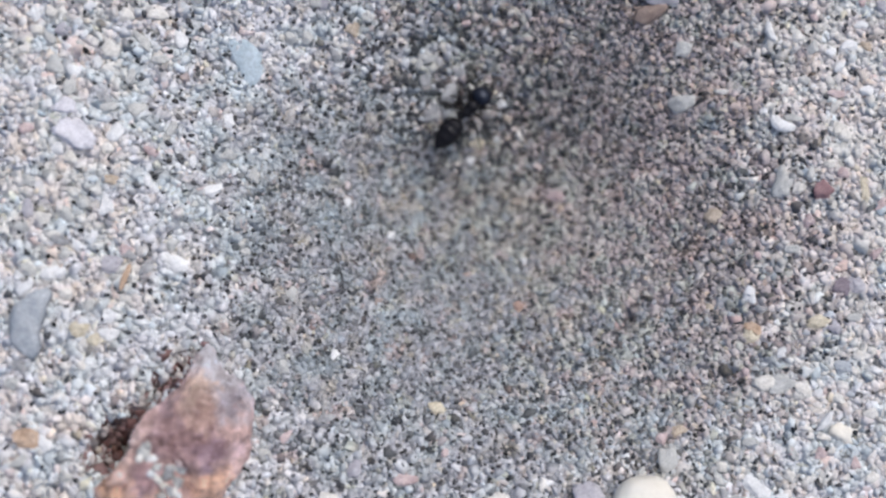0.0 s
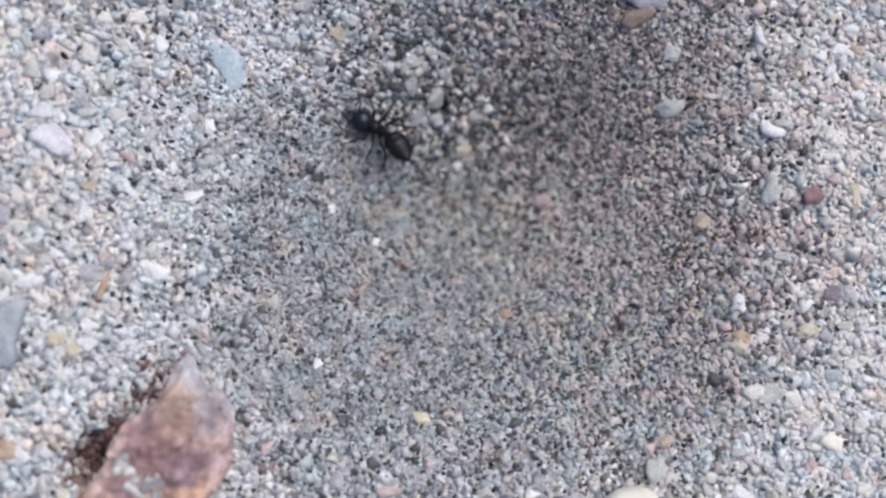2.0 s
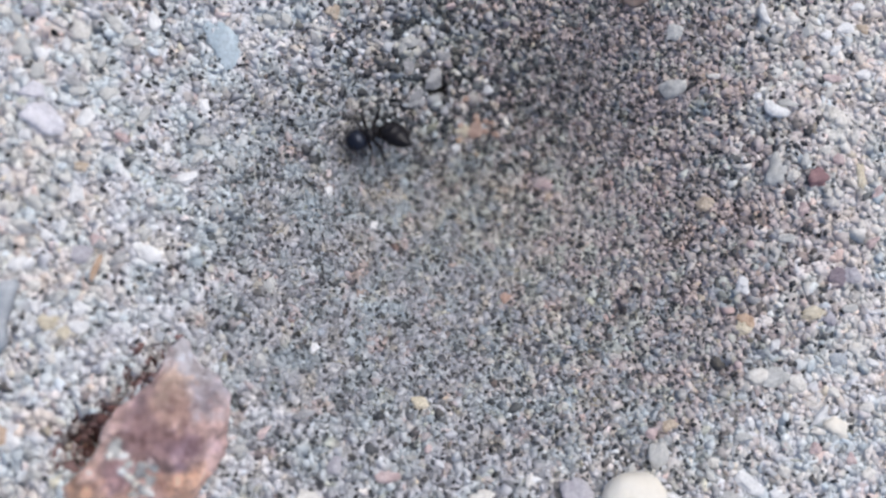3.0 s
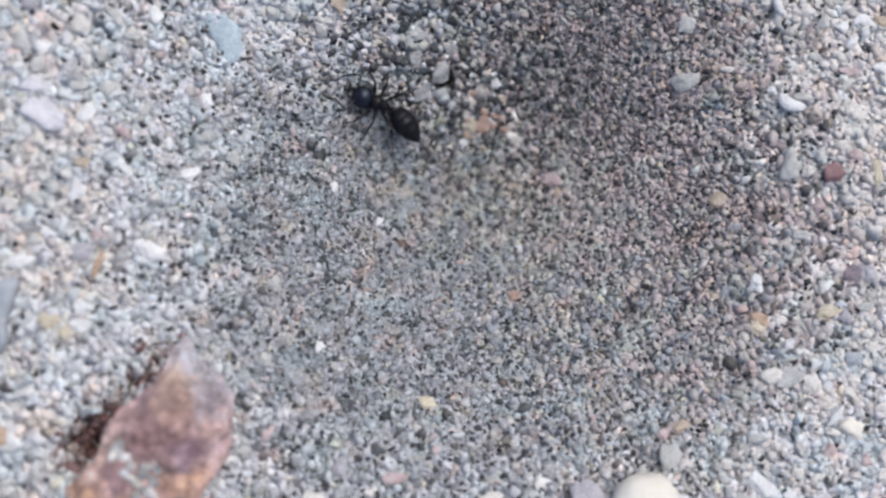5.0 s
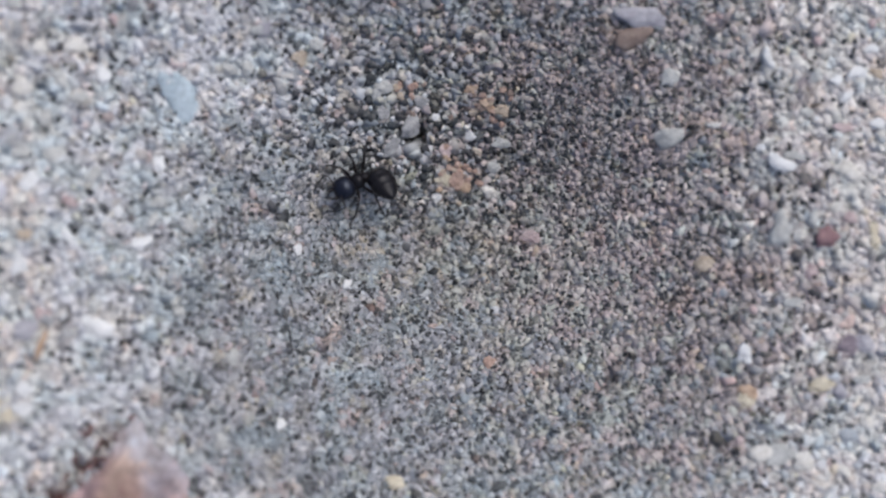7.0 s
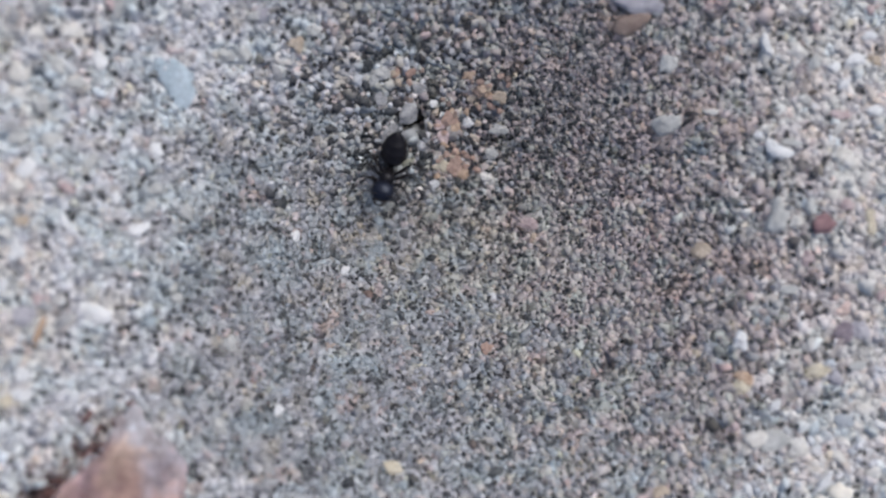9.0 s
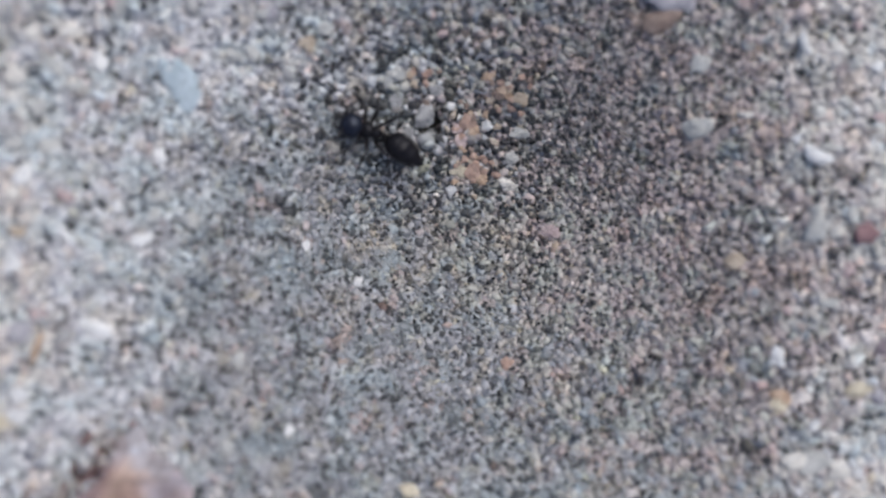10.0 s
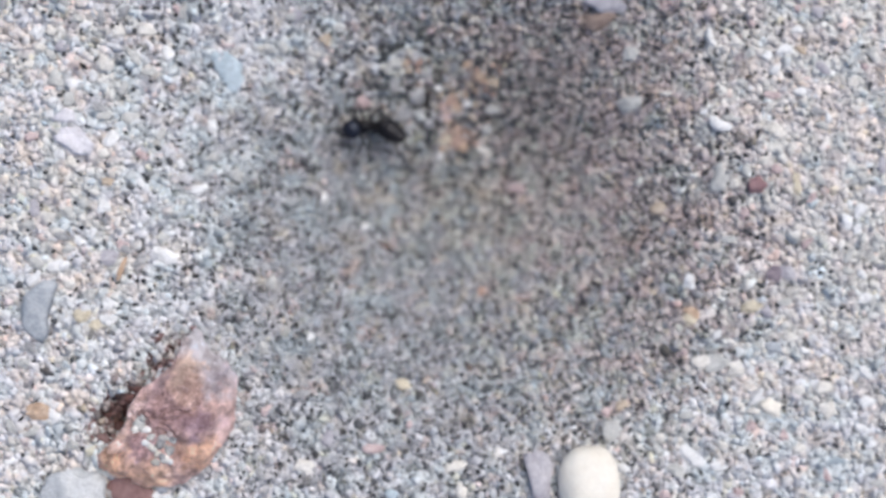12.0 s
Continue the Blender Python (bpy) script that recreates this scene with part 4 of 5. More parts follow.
# ---------------------------------------------------------------- the ant
def part(name, bm, mat, parent, label="", smooth=True):
    me = bpy.data.meshes.new(name)
    bm.to_mesh(me)
    bm.free()
    me.materials.append(mat)
    if smooth:
        me.polygons.foreach_set("use_smooth", [True] * len(me.polygons))
    ob = new(name, me)
    ob.parent = parent
    if label:
        ob["label"] = label
    return ob


def lathe(stations, segs=20, girth=1.0):
    """A closed body along x. stations: x, z of the axis, half width, half height (mm)."""
    bm = bmesh.new()
    rows = []
    for x, z, w, h in stations:
        rows.append([bm.verts.new((x * MM, girth * 1.12 * w * math.cos(2 * math.pi * k / segs) * MM, (z + girth * 1.08 * h * math.sin(2 * math.pi * k / segs)) * MM)) for k in range(segs)])
    for a, b in zip(rows, rows[1:]):
        for k in range(segs):
            bm.faces.new((a[k], a[(k + 1) % segs], b[(k + 1) % segs], b[k]))
    bm.faces.new(rows[0])
    bm.faces.new(rows[-1][::-1])
    bmesh.ops.recalc_face_normals(bm, faces=bm.faces)
    return bm


def tube(points, radii, segs=8):
    """A limb through points (mm), tapering."""
    bm = bmesh.new()
    rows = []
    for i, p in enumerate(points):
        p = Vector(p)
        d = (Vector(points[min(i + 1, len(points) - 1)]) - Vector(points[max(i - 1, 0)])).normalized()
        a = d.cross(Vector((0.3, 0.2, 1.0))).normalized()
        b = d.cross(a)
        rows.append([bm.verts.new((p + radii[i] * (a * math.cos(2 * math.pi * k / segs) + b * math.sin(2 * math.pi * k / segs))) * MM) for k in range(segs)])
    for a, b in zip(rows, rows[1:]):
        for k in range(segs):
            bm.faces.new((a[k], a[(k + 1) % segs], b[(k + 1) % segs], b[k]))
    bm.faces.new(rows[0])
    bm.faces.new(rows[-1][::-1])
    bmesh.ops.recalc_face_normals(bm, faces=bm.faces)
    return bm


def ball(c, r, sub=2):
    bm = bmesh.new()
    bmesh.ops.create_icosphere(bm, subdivisions=sub, radius=1.0)
    for v in bm.verts:
        v.co = Vector((c[0] + v.co.x * r[0], c[1] + v.co.y * r[1], c[2] + v.co.z * r[2])) * MM
    return bm


JOINT = Matrix.Translation((-0.95 * MM, 0, 0))      # where the abdomen turns on the waist


def build_ant():
    ant = new("ant")
    tagged(ant, "glossy black ant digging at the crater's foot", "ant")
    head = part("head", lathe([(0.93, 0.0, 0.10, 0.10), (1.0, 0.0, 0.42, 0.34), (1.18, 0.02, 0.66, 0.5), (1.48, 0.03, 0.75, 0.60), (1.83, 0.0, 0.74, 0.58),
                               (2.13, -0.06, 0.66, 0.47), (2.33, -0.12, 0.48, 0.33), (2.43, -0.16, 0.25, 0.18)], 24, 1.02), ANT_HEAD, ant, "rounded glossy black head with the sky's blue sheen painted in")
    for s in (1, -1):
        part("eye", ball((1.68, 0.68 * s, 0.22), (0.13, 0.07, 0.12)), ANT_LEG, head)
        part("mandible", tube([(2.33, 0.30 * s, -0.18), (2.60, 0.36 * s, -0.22), (2.83, 0.22 * s, -0.24), (2.90, 0.04 * s, -0.25)], [0.14, 0.13, 0.08, 0.02]), ANT_LEG, head)
        part("antenna", tube([(2.20, 0.28 * s, 0.18), (2.38, 0.72 * s, 0.42), (2.46, 1.22 * s, 0.48), (2.60, 1.34 * s, 0.42), (3.03, 1.25 * s, 0.2), (3.43, 1.0 * s, -0.1), (3.68, 0.82 * s, -0.3)],
                             [0.05, 0.055, 0.06, 0.06, 0.065, 0.07, 0.04]), ANT_LEG, head)
    part("mesosoma", lathe([(1.09, 0.04, 0.22, 0.22), (0.95, 0.06, 0.38, 0.34), (0.73, 0.12, 0.52, 0.46), (0.52, 0.16, 0.56, 0.50), (0.30, 0.12, 0.47, 0.43), (0.13, 0.06, 0.36, 0.34),
                            (-0.10, 0.08, 0.38, 0.35), (-0.35, 0.06, 0.36, 0.32), (-0.53, -0.02, 0.25, 0.22), (-0.60, -0.04, 0.12, 0.12)], 20, 0.94), ANT_BLACK, ant)
    part("petiole", lathe([(-0.52, -0.05, 0.09, 0.09), (-0.63, 0.0, 0.14, 0.15), (-0.72, 0.12, 0.20, 0.30), (-0.81, 0.02, 0.14, 0.18), (-0.88, -0.03, 0.12, 0.12), (-0.96, 0.02, 0.19, 0.22), (-1.05, 0.0, 0.13, 0.13)], 20, 1.0), ANT_BLACK, ant)
    bm = lathe([(-0.02, 0.0, 0.14, 0.14), (-0.16, 0.02, 0.34, 0.32), (-0.42, 0.05, 0.56, 0.50), (-0.82, 0.06, 0.70, 0.62), (-0.99, 0.06, 0.72, 0.64), (-1.03, 0.05, 0.675, 0.60),
                (-1.45, 0.03, 0.73, 0.65), (-1.70, 0.02, 0.71, 0.62), (-1.74, 0.01, 0.66, 0.575), (-2.16, -0.03, 0.61, 0.53), (-2.34, -0.05, 0.56, 0.48), (-2.38, -0.06, 0.51, 0.44),
                (-2.76, -0.11, 0.34, 0.29), (-3.0, -0.14, 0.17, 0.15), (-3.14, -0.16, 0.04, 0.04)], 24, 1.18)
    gaster = part("gaster", bm, ANT_BLACK, ant, "glossy black banded abdomen")
    gaster.matrix_basis = JOINT
    legs = []
    spec = (("front", 0.72, 0.30, (1.35, 1.25, 0.60), (1.85, 1.95, -0.25), (2.55, 2.35, -1.0)),
            ("middle", 0.28, 0.28, (0.35, 1.50, 0.85), (0.10, 2.45, -0.3), (-0.15, 3.25, -1.05)),
            ("hind", -0.18, 0.26, (-0.95, 1.45, 0.95), (-1.75, 2.25, -0.2), (-2.55, 3.05, -1.05)))
    for _, x, y, knee, ankle, toe in spec:
        for s in (1, -1):
            hip = Vector((x, y * s, -0.12))
            flip = lambda p: Vector((p[0], p[1] * s, p[2])) - hip
            k, a, t = flip(knee), flip(ankle), flip(toe)
            leg = part("leg", tube([(0, 0, 0), (k.x * 0.12, k.y * 0.22, -0.05)], [0.16, 0.12]), ANT_LEG, ant, "thin dark brown jointed leg")
            leg.matrix_basis = Matrix.Translation(hip * MM)
            c = Vector((k.x * 0.12, k.y * 0.22, -0.05))
            part("femur", tube([c, c.lerp(k, 0.35), c.lerp(k, 0.75), k], [0.09, 0.135, 0.11, 0.07]), ANT_LEG, leg)
            part("tibia", tube([k, k.lerp(a, 0.5), a], [0.065, 0.09, 0.06]), ANT_LEG, leg)
            mid = a.lerp(t, 0.5) + Vector((0, 0, -0.06))
            part("tarsus", tube([a, mid, t], [0.05, 0.045, 0.035]), ANT_LEG, leg)
            legs.append((leg, hip * MM))
    return ant, gaster, legs


ANT, GASTER, LEGS = build_ant()


# ---------------------------------------------------------------- what moves
def spoil(ob, start, end):
    """A stone that the ant drags out of the nest hole between two times."""
    home = ob.matrix_world.copy()
    inside = Matrix.Translation((HOLE[0] * MM, HOLE[1] * MM, (float(ground_z(*HOLE, False)) - 6.5) * MM)) @ home.to_3x3().to_4x4()
    rim = Matrix.Translation((HOLE[0] * MM, HOLE[1] * MM, (float(ground_z(*HOLE, False)) + 0.5) * MM)) @ home.to_3x3().to_4x4()
    over = Matrix.Translation((home.translation + rim.translation) / 2 + Vector((0, 0, 0.9 * MM))) @ home.to_3x3().to_4x4() @ pose(0, 0, 0, 40, 20, 0)
    step = (end - start) / 3
    walk(ob, [(0, inside), (start, inside), (start + step, rim), (start + 2 * step, over), (end, home), (12, home)])


def motions():
    for ob, start, end in SPOIL:
        spoil(ob, start, end)
    walk(ANT, [
        (0, pose(0.00235, 0.01281, -0.00504, 0, -4, 47)),
        (0.1, pose(0.00270, 0.01284, -0.00512, 0, -5, 44)),
        (0.2, pose(0.00214, 0.01256, -0.00505, 0, -0, 37)),
        (0.3, pose(0.00065, 0.01158, -0.00511, 0, -14, 54)),
        (0.4, pose(0.00152, 0.01294, -0.00473, 0, -11, 67)),
        (0.5, pose(0.00179, 0.01293, -0.00482, 0, -3, 51)),
        (0.6, pose(0.00161, 0.01279, -0.00483, 0, -7, 57)),
        (0.7, pose(0.00271, 0.01356, -0.00476, 0, -4, 40)),
        (0.8, pose(0.00030, 0.01171, -0.00492, 0, -18, 60)),
        (0.9, pose(0.00011, 0.01179, -0.00479, 0, -23, 69)),
        (1, pose(-0.00005, 0.01293, -0.00416, 0, -23, 85)),
        (1.1, pose(0.00111, 0.01249, -0.00474, 0, -26, 89)),
        (1.2, pose(0.00136, 0.01272, -0.00474, 0, -23, 87)),
        (1.3, pose(0.00124, 0.01282, -0.00465, 0, -25, 97)),
        (1.4, pose(0.00133, 0.01246, -0.00473, 0, -20, 60)),
        (1.5, pose(0.00018, 0.01212, -0.00467, 0, -20, 70)),
        (1.6, pose(0.00318, 0.01777, -0.00290, 0, -22, 45)),
        (1.65, pose(-0.00006, 0.01478, -0.00368, 0, -18, 120)),
        (1.7, pose(-0.00268, 0.01063, -0.00447, 0, -15, 194)),
        (1.8, pose(-0.00357, 0.01137, -0.00363, 0, -26, 189)),
        (1.9, pose(-0.00357, 0.01127, -0.00379, 0, -26, 172)),
        (2, pose(-0.00352, 0.01143, -0.00382, 0, -26, 156)),
        (2.1, pose(-0.00381, 0.01143, -0.00371, 0, -26, 157)),
        (2.2, pose(-0.00384, 0.01137, -0.00374, 0, -26, 154)),
        (2.3, pose(-0.00389, 0.01117, -0.00382, 0, -26, 152)),
        (2.4, pose(-0.00429, 0.01104, -0.00365, 0, -26, 167)),
        (2.5, pose(-0.00223, 0.01393, -0.00323, 0, -19, 153)),
        (2.55, pose(-0.00247, 0.01158, -0.00401, 0, -21, 195)),
        (2.6, pose(-0.00227, 0.00936, -0.00480, 0, -23, 237)),
        (2.7, pose(-0.00170, 0.00824, -0.00558, 0, -26, 254)),
        (2.8, pose(-0.00222, 0.00838, -0.00537, 0, -26, 244)),
        (2.9, pose(-0.00181, 0.00820, -0.00557, 0, -26, 253)),
        (3, pose(-0.00380, 0.00982, -0.00414, 0, -26, 210)),
        (3.2, pose(-0.00356, 0.01028, -0.00405, 0, -36, 187)),
        (3.5, pose(-0.00303, 0.01030, -0.00419, 0, -34, 196)),
        (3.8, pose(-0.00333, 0.01045, -0.00410, 0, -32, 187)),
        (4.1, pose(-0.00300, 0.01074, -0.00410, 0, -30, 186)),
        (4.4, pose(-0.00338, 0.01111, -0.00382, 0, -28, 184)),
        (4.8, pose(-0.00319, 0.01134, -0.00394, 0, -26, 165)),
        (4.9, pose(-0.00335, 0.01148, -0.00382, 0, -26, 165)),
        (5, pose(-0.00361, 0.01144, -0.00376, 0, -26, 161)),
        (5.1, pose(-0.00374, 0.01117, -0.00379, 0, -26, 171)),
        (5.2, pose(-0.00355, 0.01127, -0.00384, 0, -26, 166)),
        (5.3, pose(-0.00435, 0.01200, -0.00322, 0, -26, 159)),
        (5.4, pose(-0.00187, 0.01119, -0.00465, 0, -26, 125)),
        (5.5, pose(0.00003, 0.01338, -0.00373, 0, -36, 146)),
        (5.6, pose(-0.00236, 0.01228, -0.00363, 0, -36, 149)),
        (5.7, pose(-0.00162, 0.01288, -0.00354, 0, -36, 144)),
        (5.8, pose(-0.00126, 0.01399, -0.00334, 0, -26, 123)),
        (5.9, pose(-0.00177, 0.01051, -0.00448, 0, -36, 197)),
        (6, pose(-0.00065, 0.01012, -0.00509, 0, -26, 212)),
        (6.1, pose(-0.00016, 0.00942, -0.00544, 0, -36, 226)),
        (6.15, pose(0.00058, 0.00957, -0.00551, 0, -31, 239)),
        (6.2, pose(0.00137, 0.00975, -0.00558, 0, -26, 253)),
        (6.3, pose(-0.00151, 0.01000, -0.00468, 0, -36, 219)),
        (6.4, pose(-0.00233, 0.01228, -0.00358, 0, -36, 162)),
        (6.5, pose(-0.00195, 0.01219, -0.00381, 0, -36, 142)),
        (6.6, pose(-0.00272, 0.01154, -0.00387, 0, -26, 183)),
        (6.7, pose(0.00014, 0.01410, -0.00367, 0, -26, 131)),
        (6.75, pose(-0.00085, 0.01220, -0.00413, 0, -26, 180)),
        (6.8, pose(-0.00126, 0.01031, -0.00459, 0, -26, 230)),
        (6.85, pose(-0.00188, 0.01045, -0.00439, 0, -26, 220)),
        (6.9, pose(-0.00249, 0.01062, -0.00420, 0, -25, 211)),
        (7, pose(-0.00258, 0.01035, -0.00436, 0, -23, 210)),
        (7.1, pose(-0.00263, 0.01030, -0.00457, 0, -18, 198)),
        (7.2, pose(-0.00267, 0.01050, -0.00442, 0, -15, 206)),
        (7.5, pose(-0.00180, 0.01065, -0.00449, 0, -19, 212)),
        (7.8, pose(-0.00139, 0.01026, -0.00451, 0, -23, 241)),
        (8.1, pose(-0.00110, 0.00975, -0.00480, 0, -27, 251)),
        (8.4, pose(-0.00068, 0.00940, -0.00502, 0, -31, 267)),
        (8.8, pose(0.00018, 0.00955, -0.00511, 0, -36, 286)),
        (8.9, pose(-0.00030, 0.00971, -0.00487, 0, -36, 274)),
        (9, pose(-0.00064, 0.00974, -0.00485, 0, -36, 255)),
        (9.1, pose(-0.00127, 0.01052, -0.00430, 0, -36, 233)),
        (9.2, pose(0.00044, 0.01389, -0.00340, 0, -24, 239)),
        (9.3, pose(-0.00194, 0.01069, -0.00430, 0, -26, 213)),
        (9.4, pose(-0.00292, 0.00964, -0.00467, 0, -26, 206)),
        (9.5, pose(-0.00304, 0.01041, -0.00416, 0, -26, 206)),
        (9.6, pose(-0.00336, 0.01106, -0.00378, 0, -26, 198)),
        (9.7, pose(-0.00275, 0.01201, -0.00356, 0, -36, 168)),
        (9.8, pose(-0.00298, 0.01255, -0.00331, 0, -36, 156)),
        (9.9, pose(-0.00247, 0.01276, -0.00348, 0, -26, 165)),
        (10, pose(-0.00258, 0.01285, -0.00342, 0, -26, 164)),
        (10.1, pose(-0.00088, 0.01146, -0.00383, 0, -36, 239)),
        (10.2, pose(-0.00033, 0.01304, -0.00354, 0, -8, 251)),
        (10.3, pose(-0.00273, 0.01041, -0.00441, 0, -26, 192)),
        (10.4, pose(-0.00262, 0.01103, -0.00395, 0, -36, 190)),
        (10.5, pose(-0.00021, 0.01064, -0.00463, 0, -36, 225)),
        (10.6, pose(-0.00044, 0.01054, -0.00466, 0, -36, 221)),
        (10.65, pose(-0.00134, 0.01157, -0.00421, 0, -31, 183)),
        (10.7, pose(-0.00189, 0.01266, -0.00377, 0, -26, 144)),
        (10.75, pose(-0.00197, 0.01183, -0.00390, 0, -26, 188)),
        (10.8, pose(-0.00158, 0.01106, -0.00403, 0, -26, 232)),
        (10.85, pose(-0.00187, 0.01119, -0.00425, 0, -31, 183)),
        (10.9, pose(-0.00159, 0.01128, -0.00447, 0, -36, 135)),
        (11, pose(-0.00220, 0.01063, -0.00432, 0, -36, 190)),
        (11.1, pose(-0.00273, 0.01062, -0.00424, 0, -26, 197)),
        (11.2, pose(-0.00290, 0.01074, -0.00410, 0, -26, 198)),
        (11.3, pose(-0.00311, 0.01072, -0.00421, 0, -15, 199)),
        (11.4, pose(-0.00262, 0.01043, -0.00454, 0, -10, 207)),
        (11.5, pose(-0.00308, 0.01044, -0.00428, 0, -12, 213)),
        (11.6, pose(-0.00226, 0.01256, -0.00365, 0, -26, 160)),
        (11.7, pose(-0.00111, 0.01174, -0.00430, 0, -36, 145)),
        (11.8, pose(-0.00181, 0.01269, -0.00378, 0, -26, 142)),
        (11.9, pose(-0.00335, 0.01128, -0.00367, 0, -26, 198)),
        (12, pose(-0.00327, 0.01144, -0.00364, 0, -26, 196)),
    ])
    walk(GASTER, [
        (0, JOINT @ pose(0, 0, 0, 0, 17, 4)),
        (0.1, JOINT @ pose(0, 0, 0, 0, 13, 4)),
        (0.2, JOINT @ pose(0, 0, 0, 0, 22, 15)),
        (0.3, JOINT @ pose(0, 0, 0, 0, 25, -2)),
        (0.4, JOINT @ pose(0, 0, 0, 0, 11, -17)),
        (0.5, JOINT @ pose(0, 0, 0, 0, 3, -0)),
        (0.6, JOINT @ pose(0, 0, 0, 0, 7, -10)),
        (0.7, JOINT @ pose(0, 0, 0, 0, 4, 8)),
        (0.8, JOINT @ pose(0, 0, 0, 0, 17, -13)),
        (0.9, JOINT @ pose(0, 0, 0, 0, 22, -16)),
        (1, JOINT @ pose(0, 0, 0, 0, 22, -11)),
        (1.1, JOINT @ pose(0, 0, 0, 0, 21, -40)),
        (1.2, JOINT @ pose(0, 0, 0, 0, 19, -35)),
        (1.3, JOINT @ pose(0, 0, 0, 0, 16, -50)),
        (1.4, JOINT @ pose(0, 0, 0, 0, 48, -12)),
        (1.5, JOINT @ pose(0, 0, 0, 0, 28, -14)),
        (1.6, JOINT @ pose(0, 0, 0, 0, 22, 16)),
        (1.65, JOINT @ pose(0, 0, 0, 0, 36, -30)),
        (1.7, JOINT @ pose(0, 0, 0, 0, 44, -78)),
        (1.8, JOINT @ pose(0, 0, 0, 0, 40, -83)),
        (1.9, JOINT @ pose(0, 0, 0, 0, 52, -71)),
        (2, JOINT @ pose(0, 0, 0, 0, 54, -44)),
        (2.1, JOINT @ pose(0, 0, 0, 0, 24, -23)),
        (2.2, JOINT @ pose(0, 0, 0, 0, 29, -24)),
        (2.3, JOINT @ pose(0, 0, 0, 0, 49, -19)),
        (2.4, JOINT @ pose(0, 0, 0, 0, 24, -26)),
        (2.5, JOINT @ pose(0, 0, 0, 0, 58, -9)),
        (2.55, JOINT @ pose(0, 0, 0, 0, 60, -14)),
        (2.6, JOINT @ pose(0, 0, 0, 0, 61, -18)),
        (2.7, JOINT @ pose(0, 0, 0, 0, 70, -0)),
        (2.8, JOINT @ pose(0, 0, 0, 0, 68, -24)),
        (2.9, JOINT @ pose(0, 0, 0, 0, 76, 5)),
        (3, JOINT @ pose(0, 0, 0, 0, 43, -88)),
        (3.2, JOINT @ pose(0, 0, 0, 0, 52, -95)),
        (3.5, JOINT @ pose(0, 0, 0, 0, 42, -92)),
        (3.8, JOINT @ pose(0, 0, 0, 0, 39, -79)),
        (4.1, JOINT @ pose(0, 0, 0, 0, 37, -60)),
        (4.4, JOINT @ pose(0, 0, 0, 0, 29, -55)),
        (4.8, JOINT @ pose(0, 0, 0, 0, 20, -42)),
        (4.9, JOINT @ pose(0, 0, 0, 0, 20, -41)),
        (5, JOINT @ pose(0, 0, 0, 0, 22, -33)),
        (5.1, JOINT @ pose(0, 0, 0, 0, 19, -44)),
        (5.2, JOINT @ pose(0, 0, 0, 0, 23, -30)),
        (5.3, JOINT @ pose(0, 0, 0, 0, 26, -12)),
        (5.4, JOINT @ pose(0, 0, 0, 0, 63, -35)),
        (5.5, JOINT @ pose(0, 0, 0, 0, 64, -78)),
        (5.6, JOINT @ pose(0, 0, 0, 0, 62, -68)),
        (5.7, JOINT @ pose(0, 0, 0, 0, 59, -71)),
        (5.8, JOINT @ pose(0, 0, 0, 0, 50, -2)),
        (5.9, JOINT @ pose(0, 0, 0, 0, 55, -95)),
        (6, JOINT @ pose(0, 0, 0, 0, 64, -86)),
        (6.1, JOINT @ pose(0, 0, 0, 0, 51, -120)),
        (6.15, JOINT @ pose(0, 0, 0, 0, 70, -74)),
        (6.2, JOINT @ pose(0, 0, 0, 0, 70, 18)),
        (6.3, JOINT @ pose(0, 0, 0, 0, 68, -109)),
        (6.4, JOINT @ pose(0, 0, 0, 0, 19, -61)),
        (6.5, JOINT @ pose(0, 0, 0, 0, 45, -57)),
        (6.6, JOINT @ pose(0, 0, 0, 0, 28, -88)),
        (6.7, JOINT @ pose(0, 0, 0, 0, 67, -44)),
        (6.75, JOINT @ pose(0, 0, 0, 0, 72, -28)),
        (6.8, JOINT @ pose(0, 0, 0, 0, 75, -5)),
        (6.85, JOINT @ pose(0, 0, 0, 0, 55, -64)),
        (6.9, JOINT @ pose(0, 0, 0, 0, 30, -95)),
        (7, JOINT @ pose(0, 0, 0, 0, 39, -101)),
        (7.1, JOINT @ pose(0, 0, 0, 0, 37, -66)),
        (7.2, JOINT @ pose(0, 0, 0, 0, 28, -74)),
        (7.5, JOINT @ pose(0, 0, 0, 0, 38, -64)),
        (7.8, JOINT @ pose(0, 0, 0, 0, 42, -74)),
        (8.1, JOINT @ pose(0, 0, 0, 0, 61, -39)),
        (8.4, JOINT @ pose(0, 0, 0, 0, 68, -48)),
        (8.8, JOINT @ pose(0, 0, 0, 0, 80, -60)),
        (8.9, JOINT @ pose(0, 0, 0, 0, 82, -58)),
        (9, JOINT @ pose(0, 0, 0, 0, 85, -7)),
        (9.1, JOINT @ pose(0, 0, 0, 0, 81, 103)),
        (9.2, JOINT @ pose(0, 0, 0, 0, 69, 8)),
        (9.3, JOINT @ pose(0, 0, 0, 0, 69, 15)),
        (9.4, JOINT @ pose(0, 0, 0, 0, 66, 2)),
        (9.5, JOINT @ pose(0, 0, 0, 0, 48, -71)),
        (9.6, JOINT @ pose(0, 0, 0, 0, 39, -55)),
        (9.7, JOINT @ pose(0, 0, 0, 0, 55, -37)),
        (9.8, JOINT @ pose(0, 0, 0, 0, 47, -24)),
        (9.9, JOINT @ pose(0, 0, 0, 0, 37, -49)),
        (10, JOINT @ pose(0, 0, 0, 0, 24, -25)),
        (10.1, JOINT @ pose(0, 0, 0, 0, 79, 42)),
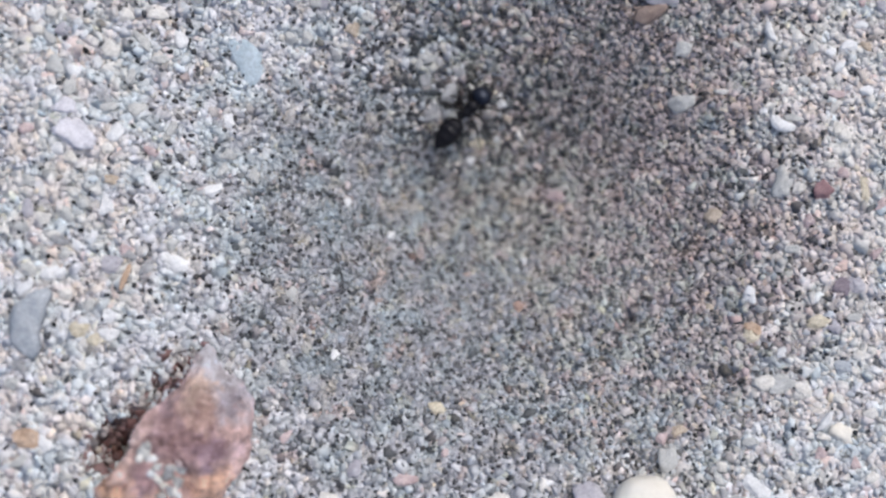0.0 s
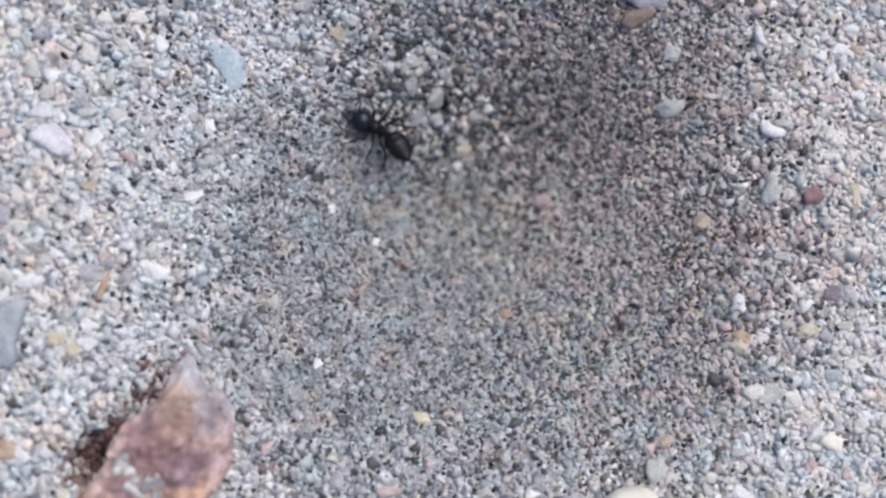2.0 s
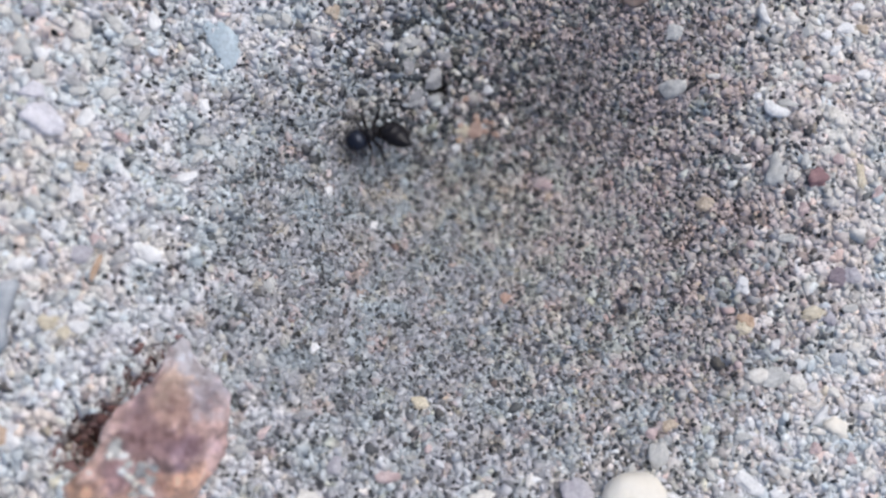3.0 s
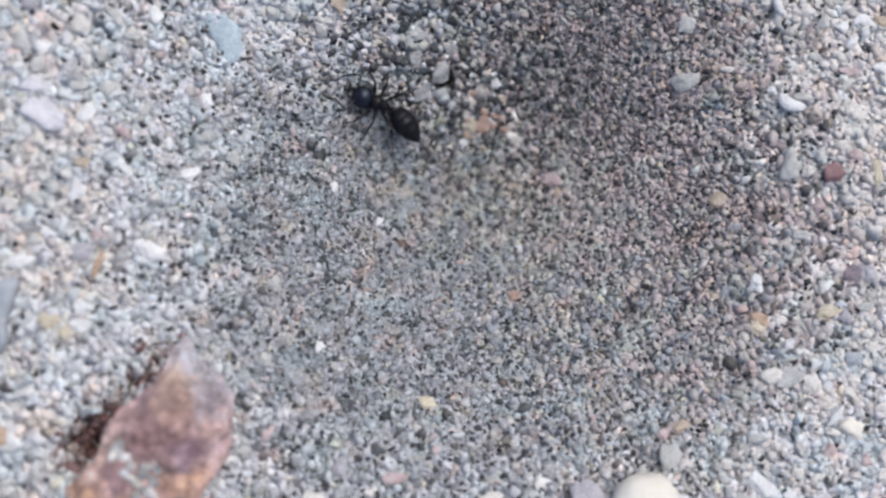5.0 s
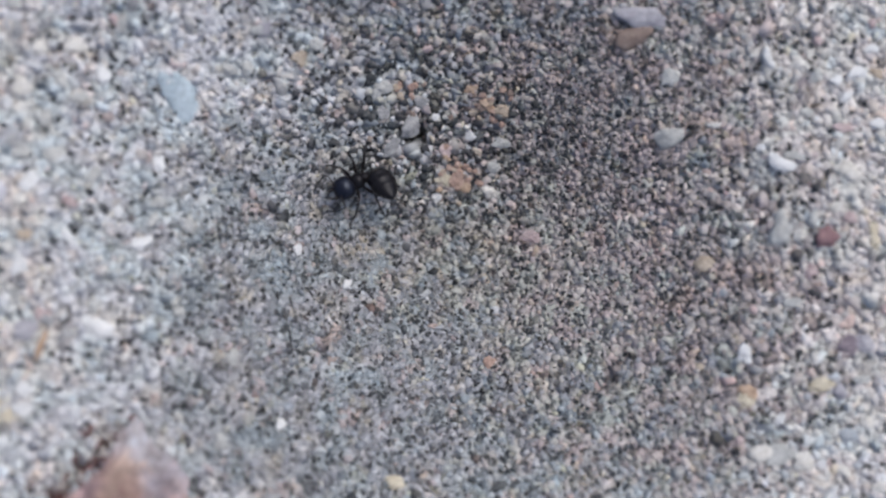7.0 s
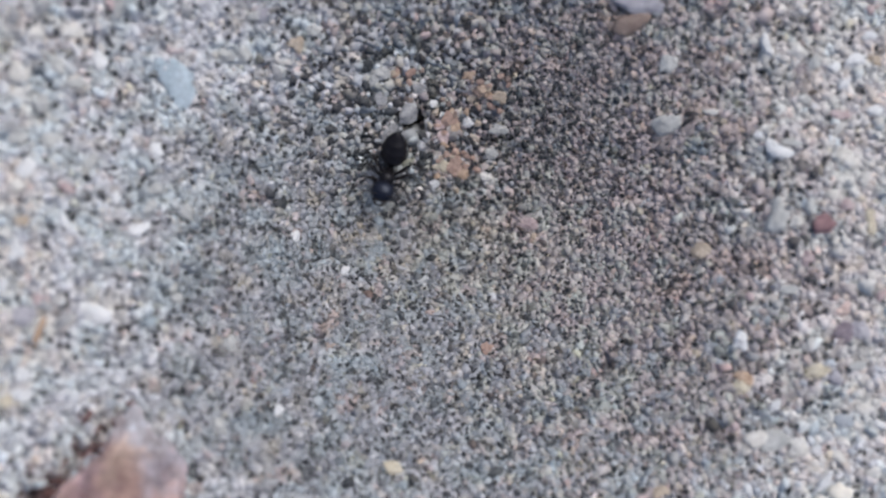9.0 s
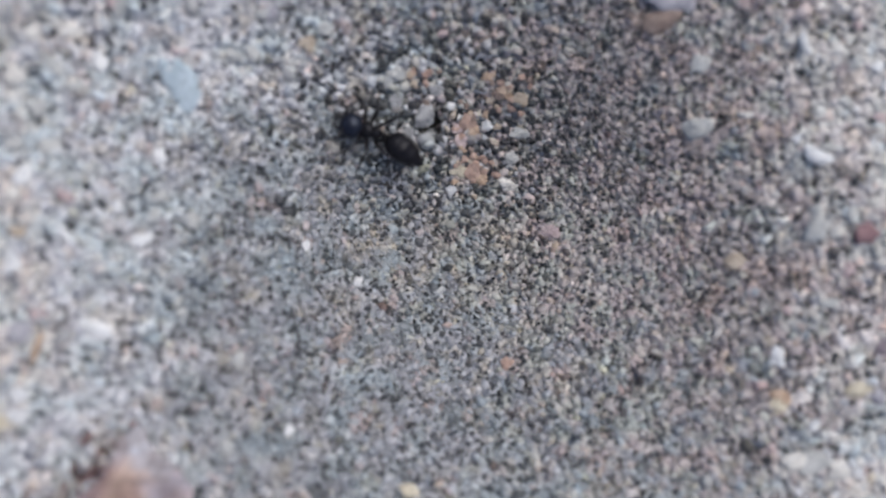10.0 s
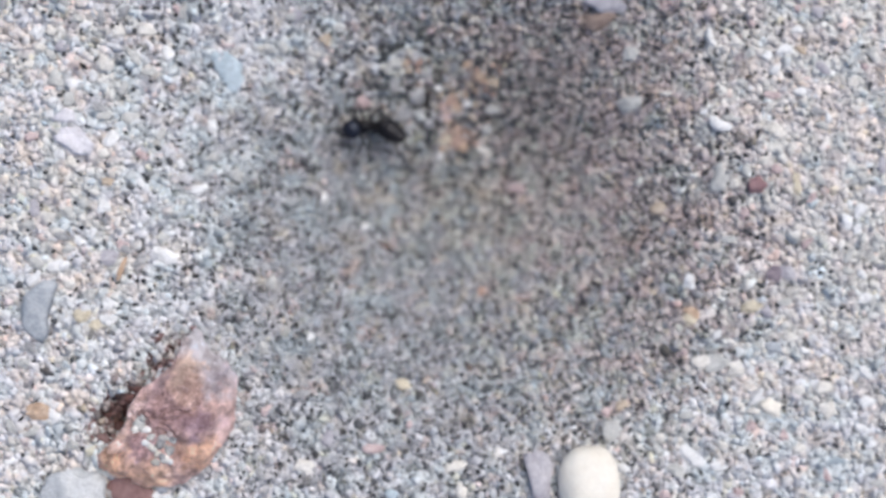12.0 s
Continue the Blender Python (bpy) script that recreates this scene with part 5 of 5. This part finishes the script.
        (10.2, JOINT @ pose(0, 0, 0, 0, 40, -7)),
        (10.3, JOINT @ pose(0, 0, 0, 0, 61, -69)),
        (10.4, JOINT @ pose(0, 0, 0, 0, 63, -78)),
        (10.5, JOINT @ pose(0, 0, 0, 0, 79, -82)),
        (10.6, JOINT @ pose(0, 0, 0, 0, 86, -32)),
        (10.65, JOINT @ pose(0, 0, 0, 0, 69, -43)),
        (10.7, JOINT @ pose(0, 0, 0, 0, 53, -51)),
        (10.75, JOINT @ pose(0, 0, 0, 0, 64, -29)),
        (10.8, JOINT @ pose(0, 0, 0, 0, 71, 5)),
        (10.85, JOINT @ pose(0, 0, 0, 0, 73, -38)),
        (10.9, JOINT @ pose(0, 0, 0, 0, 67, -76)),
        (11, JOINT @ pose(0, 0, 0, 0, 59, -106)),
        (11.1, JOINT @ pose(0, 0, 0, 0, 45, -88)),
        (11.2, JOINT @ pose(0, 0, 0, 0, 37, -83)),
        (11.3, JOINT @ pose(0, 0, 0, 0, 30, -54)),
        (11.4, JOINT @ pose(0, 0, 0, 0, 29, -62)),
        (11.5, JOINT @ pose(0, 0, 0, 0, 5, -62)),
        (11.6, JOINT @ pose(0, 0, 0, 0, 46, -56)),
        (11.7, JOINT @ pose(0, 0, 0, 0, 53, -65)),
        (11.8, JOINT @ pose(0, 0, 0, 0, 47, -40)),
        (11.9, JOINT @ pose(0, 0, 0, 0, 51, -77)),
        (12, JOINT @ pose(0, 0, 0, 0, 42, -66)),
    ])
    for k, (leg, hip) in enumerate(LEGS):
        rows = []
        for i in range(41):
            t = 12.0 * i / 40
            swing = 15 * math.sin(2 * math.pi * (t * 1.45 + 0.5 * (k % 2) + 0.33 * (k // 2))) * (0.45 + 0.55 * math.sin(t * 2.3 + k) ** 2)
            lift = 5 * math.sin(2 * math.pi * (t * 1.45 + 0.5 * (k % 2) + 0.33 * (k // 2)) + 1.3)
            rows.append((t, Matrix.Translation(hip) @ pose(0, 0, 0, lift, 0, swing)))
        walk(leg, rows)


motions()
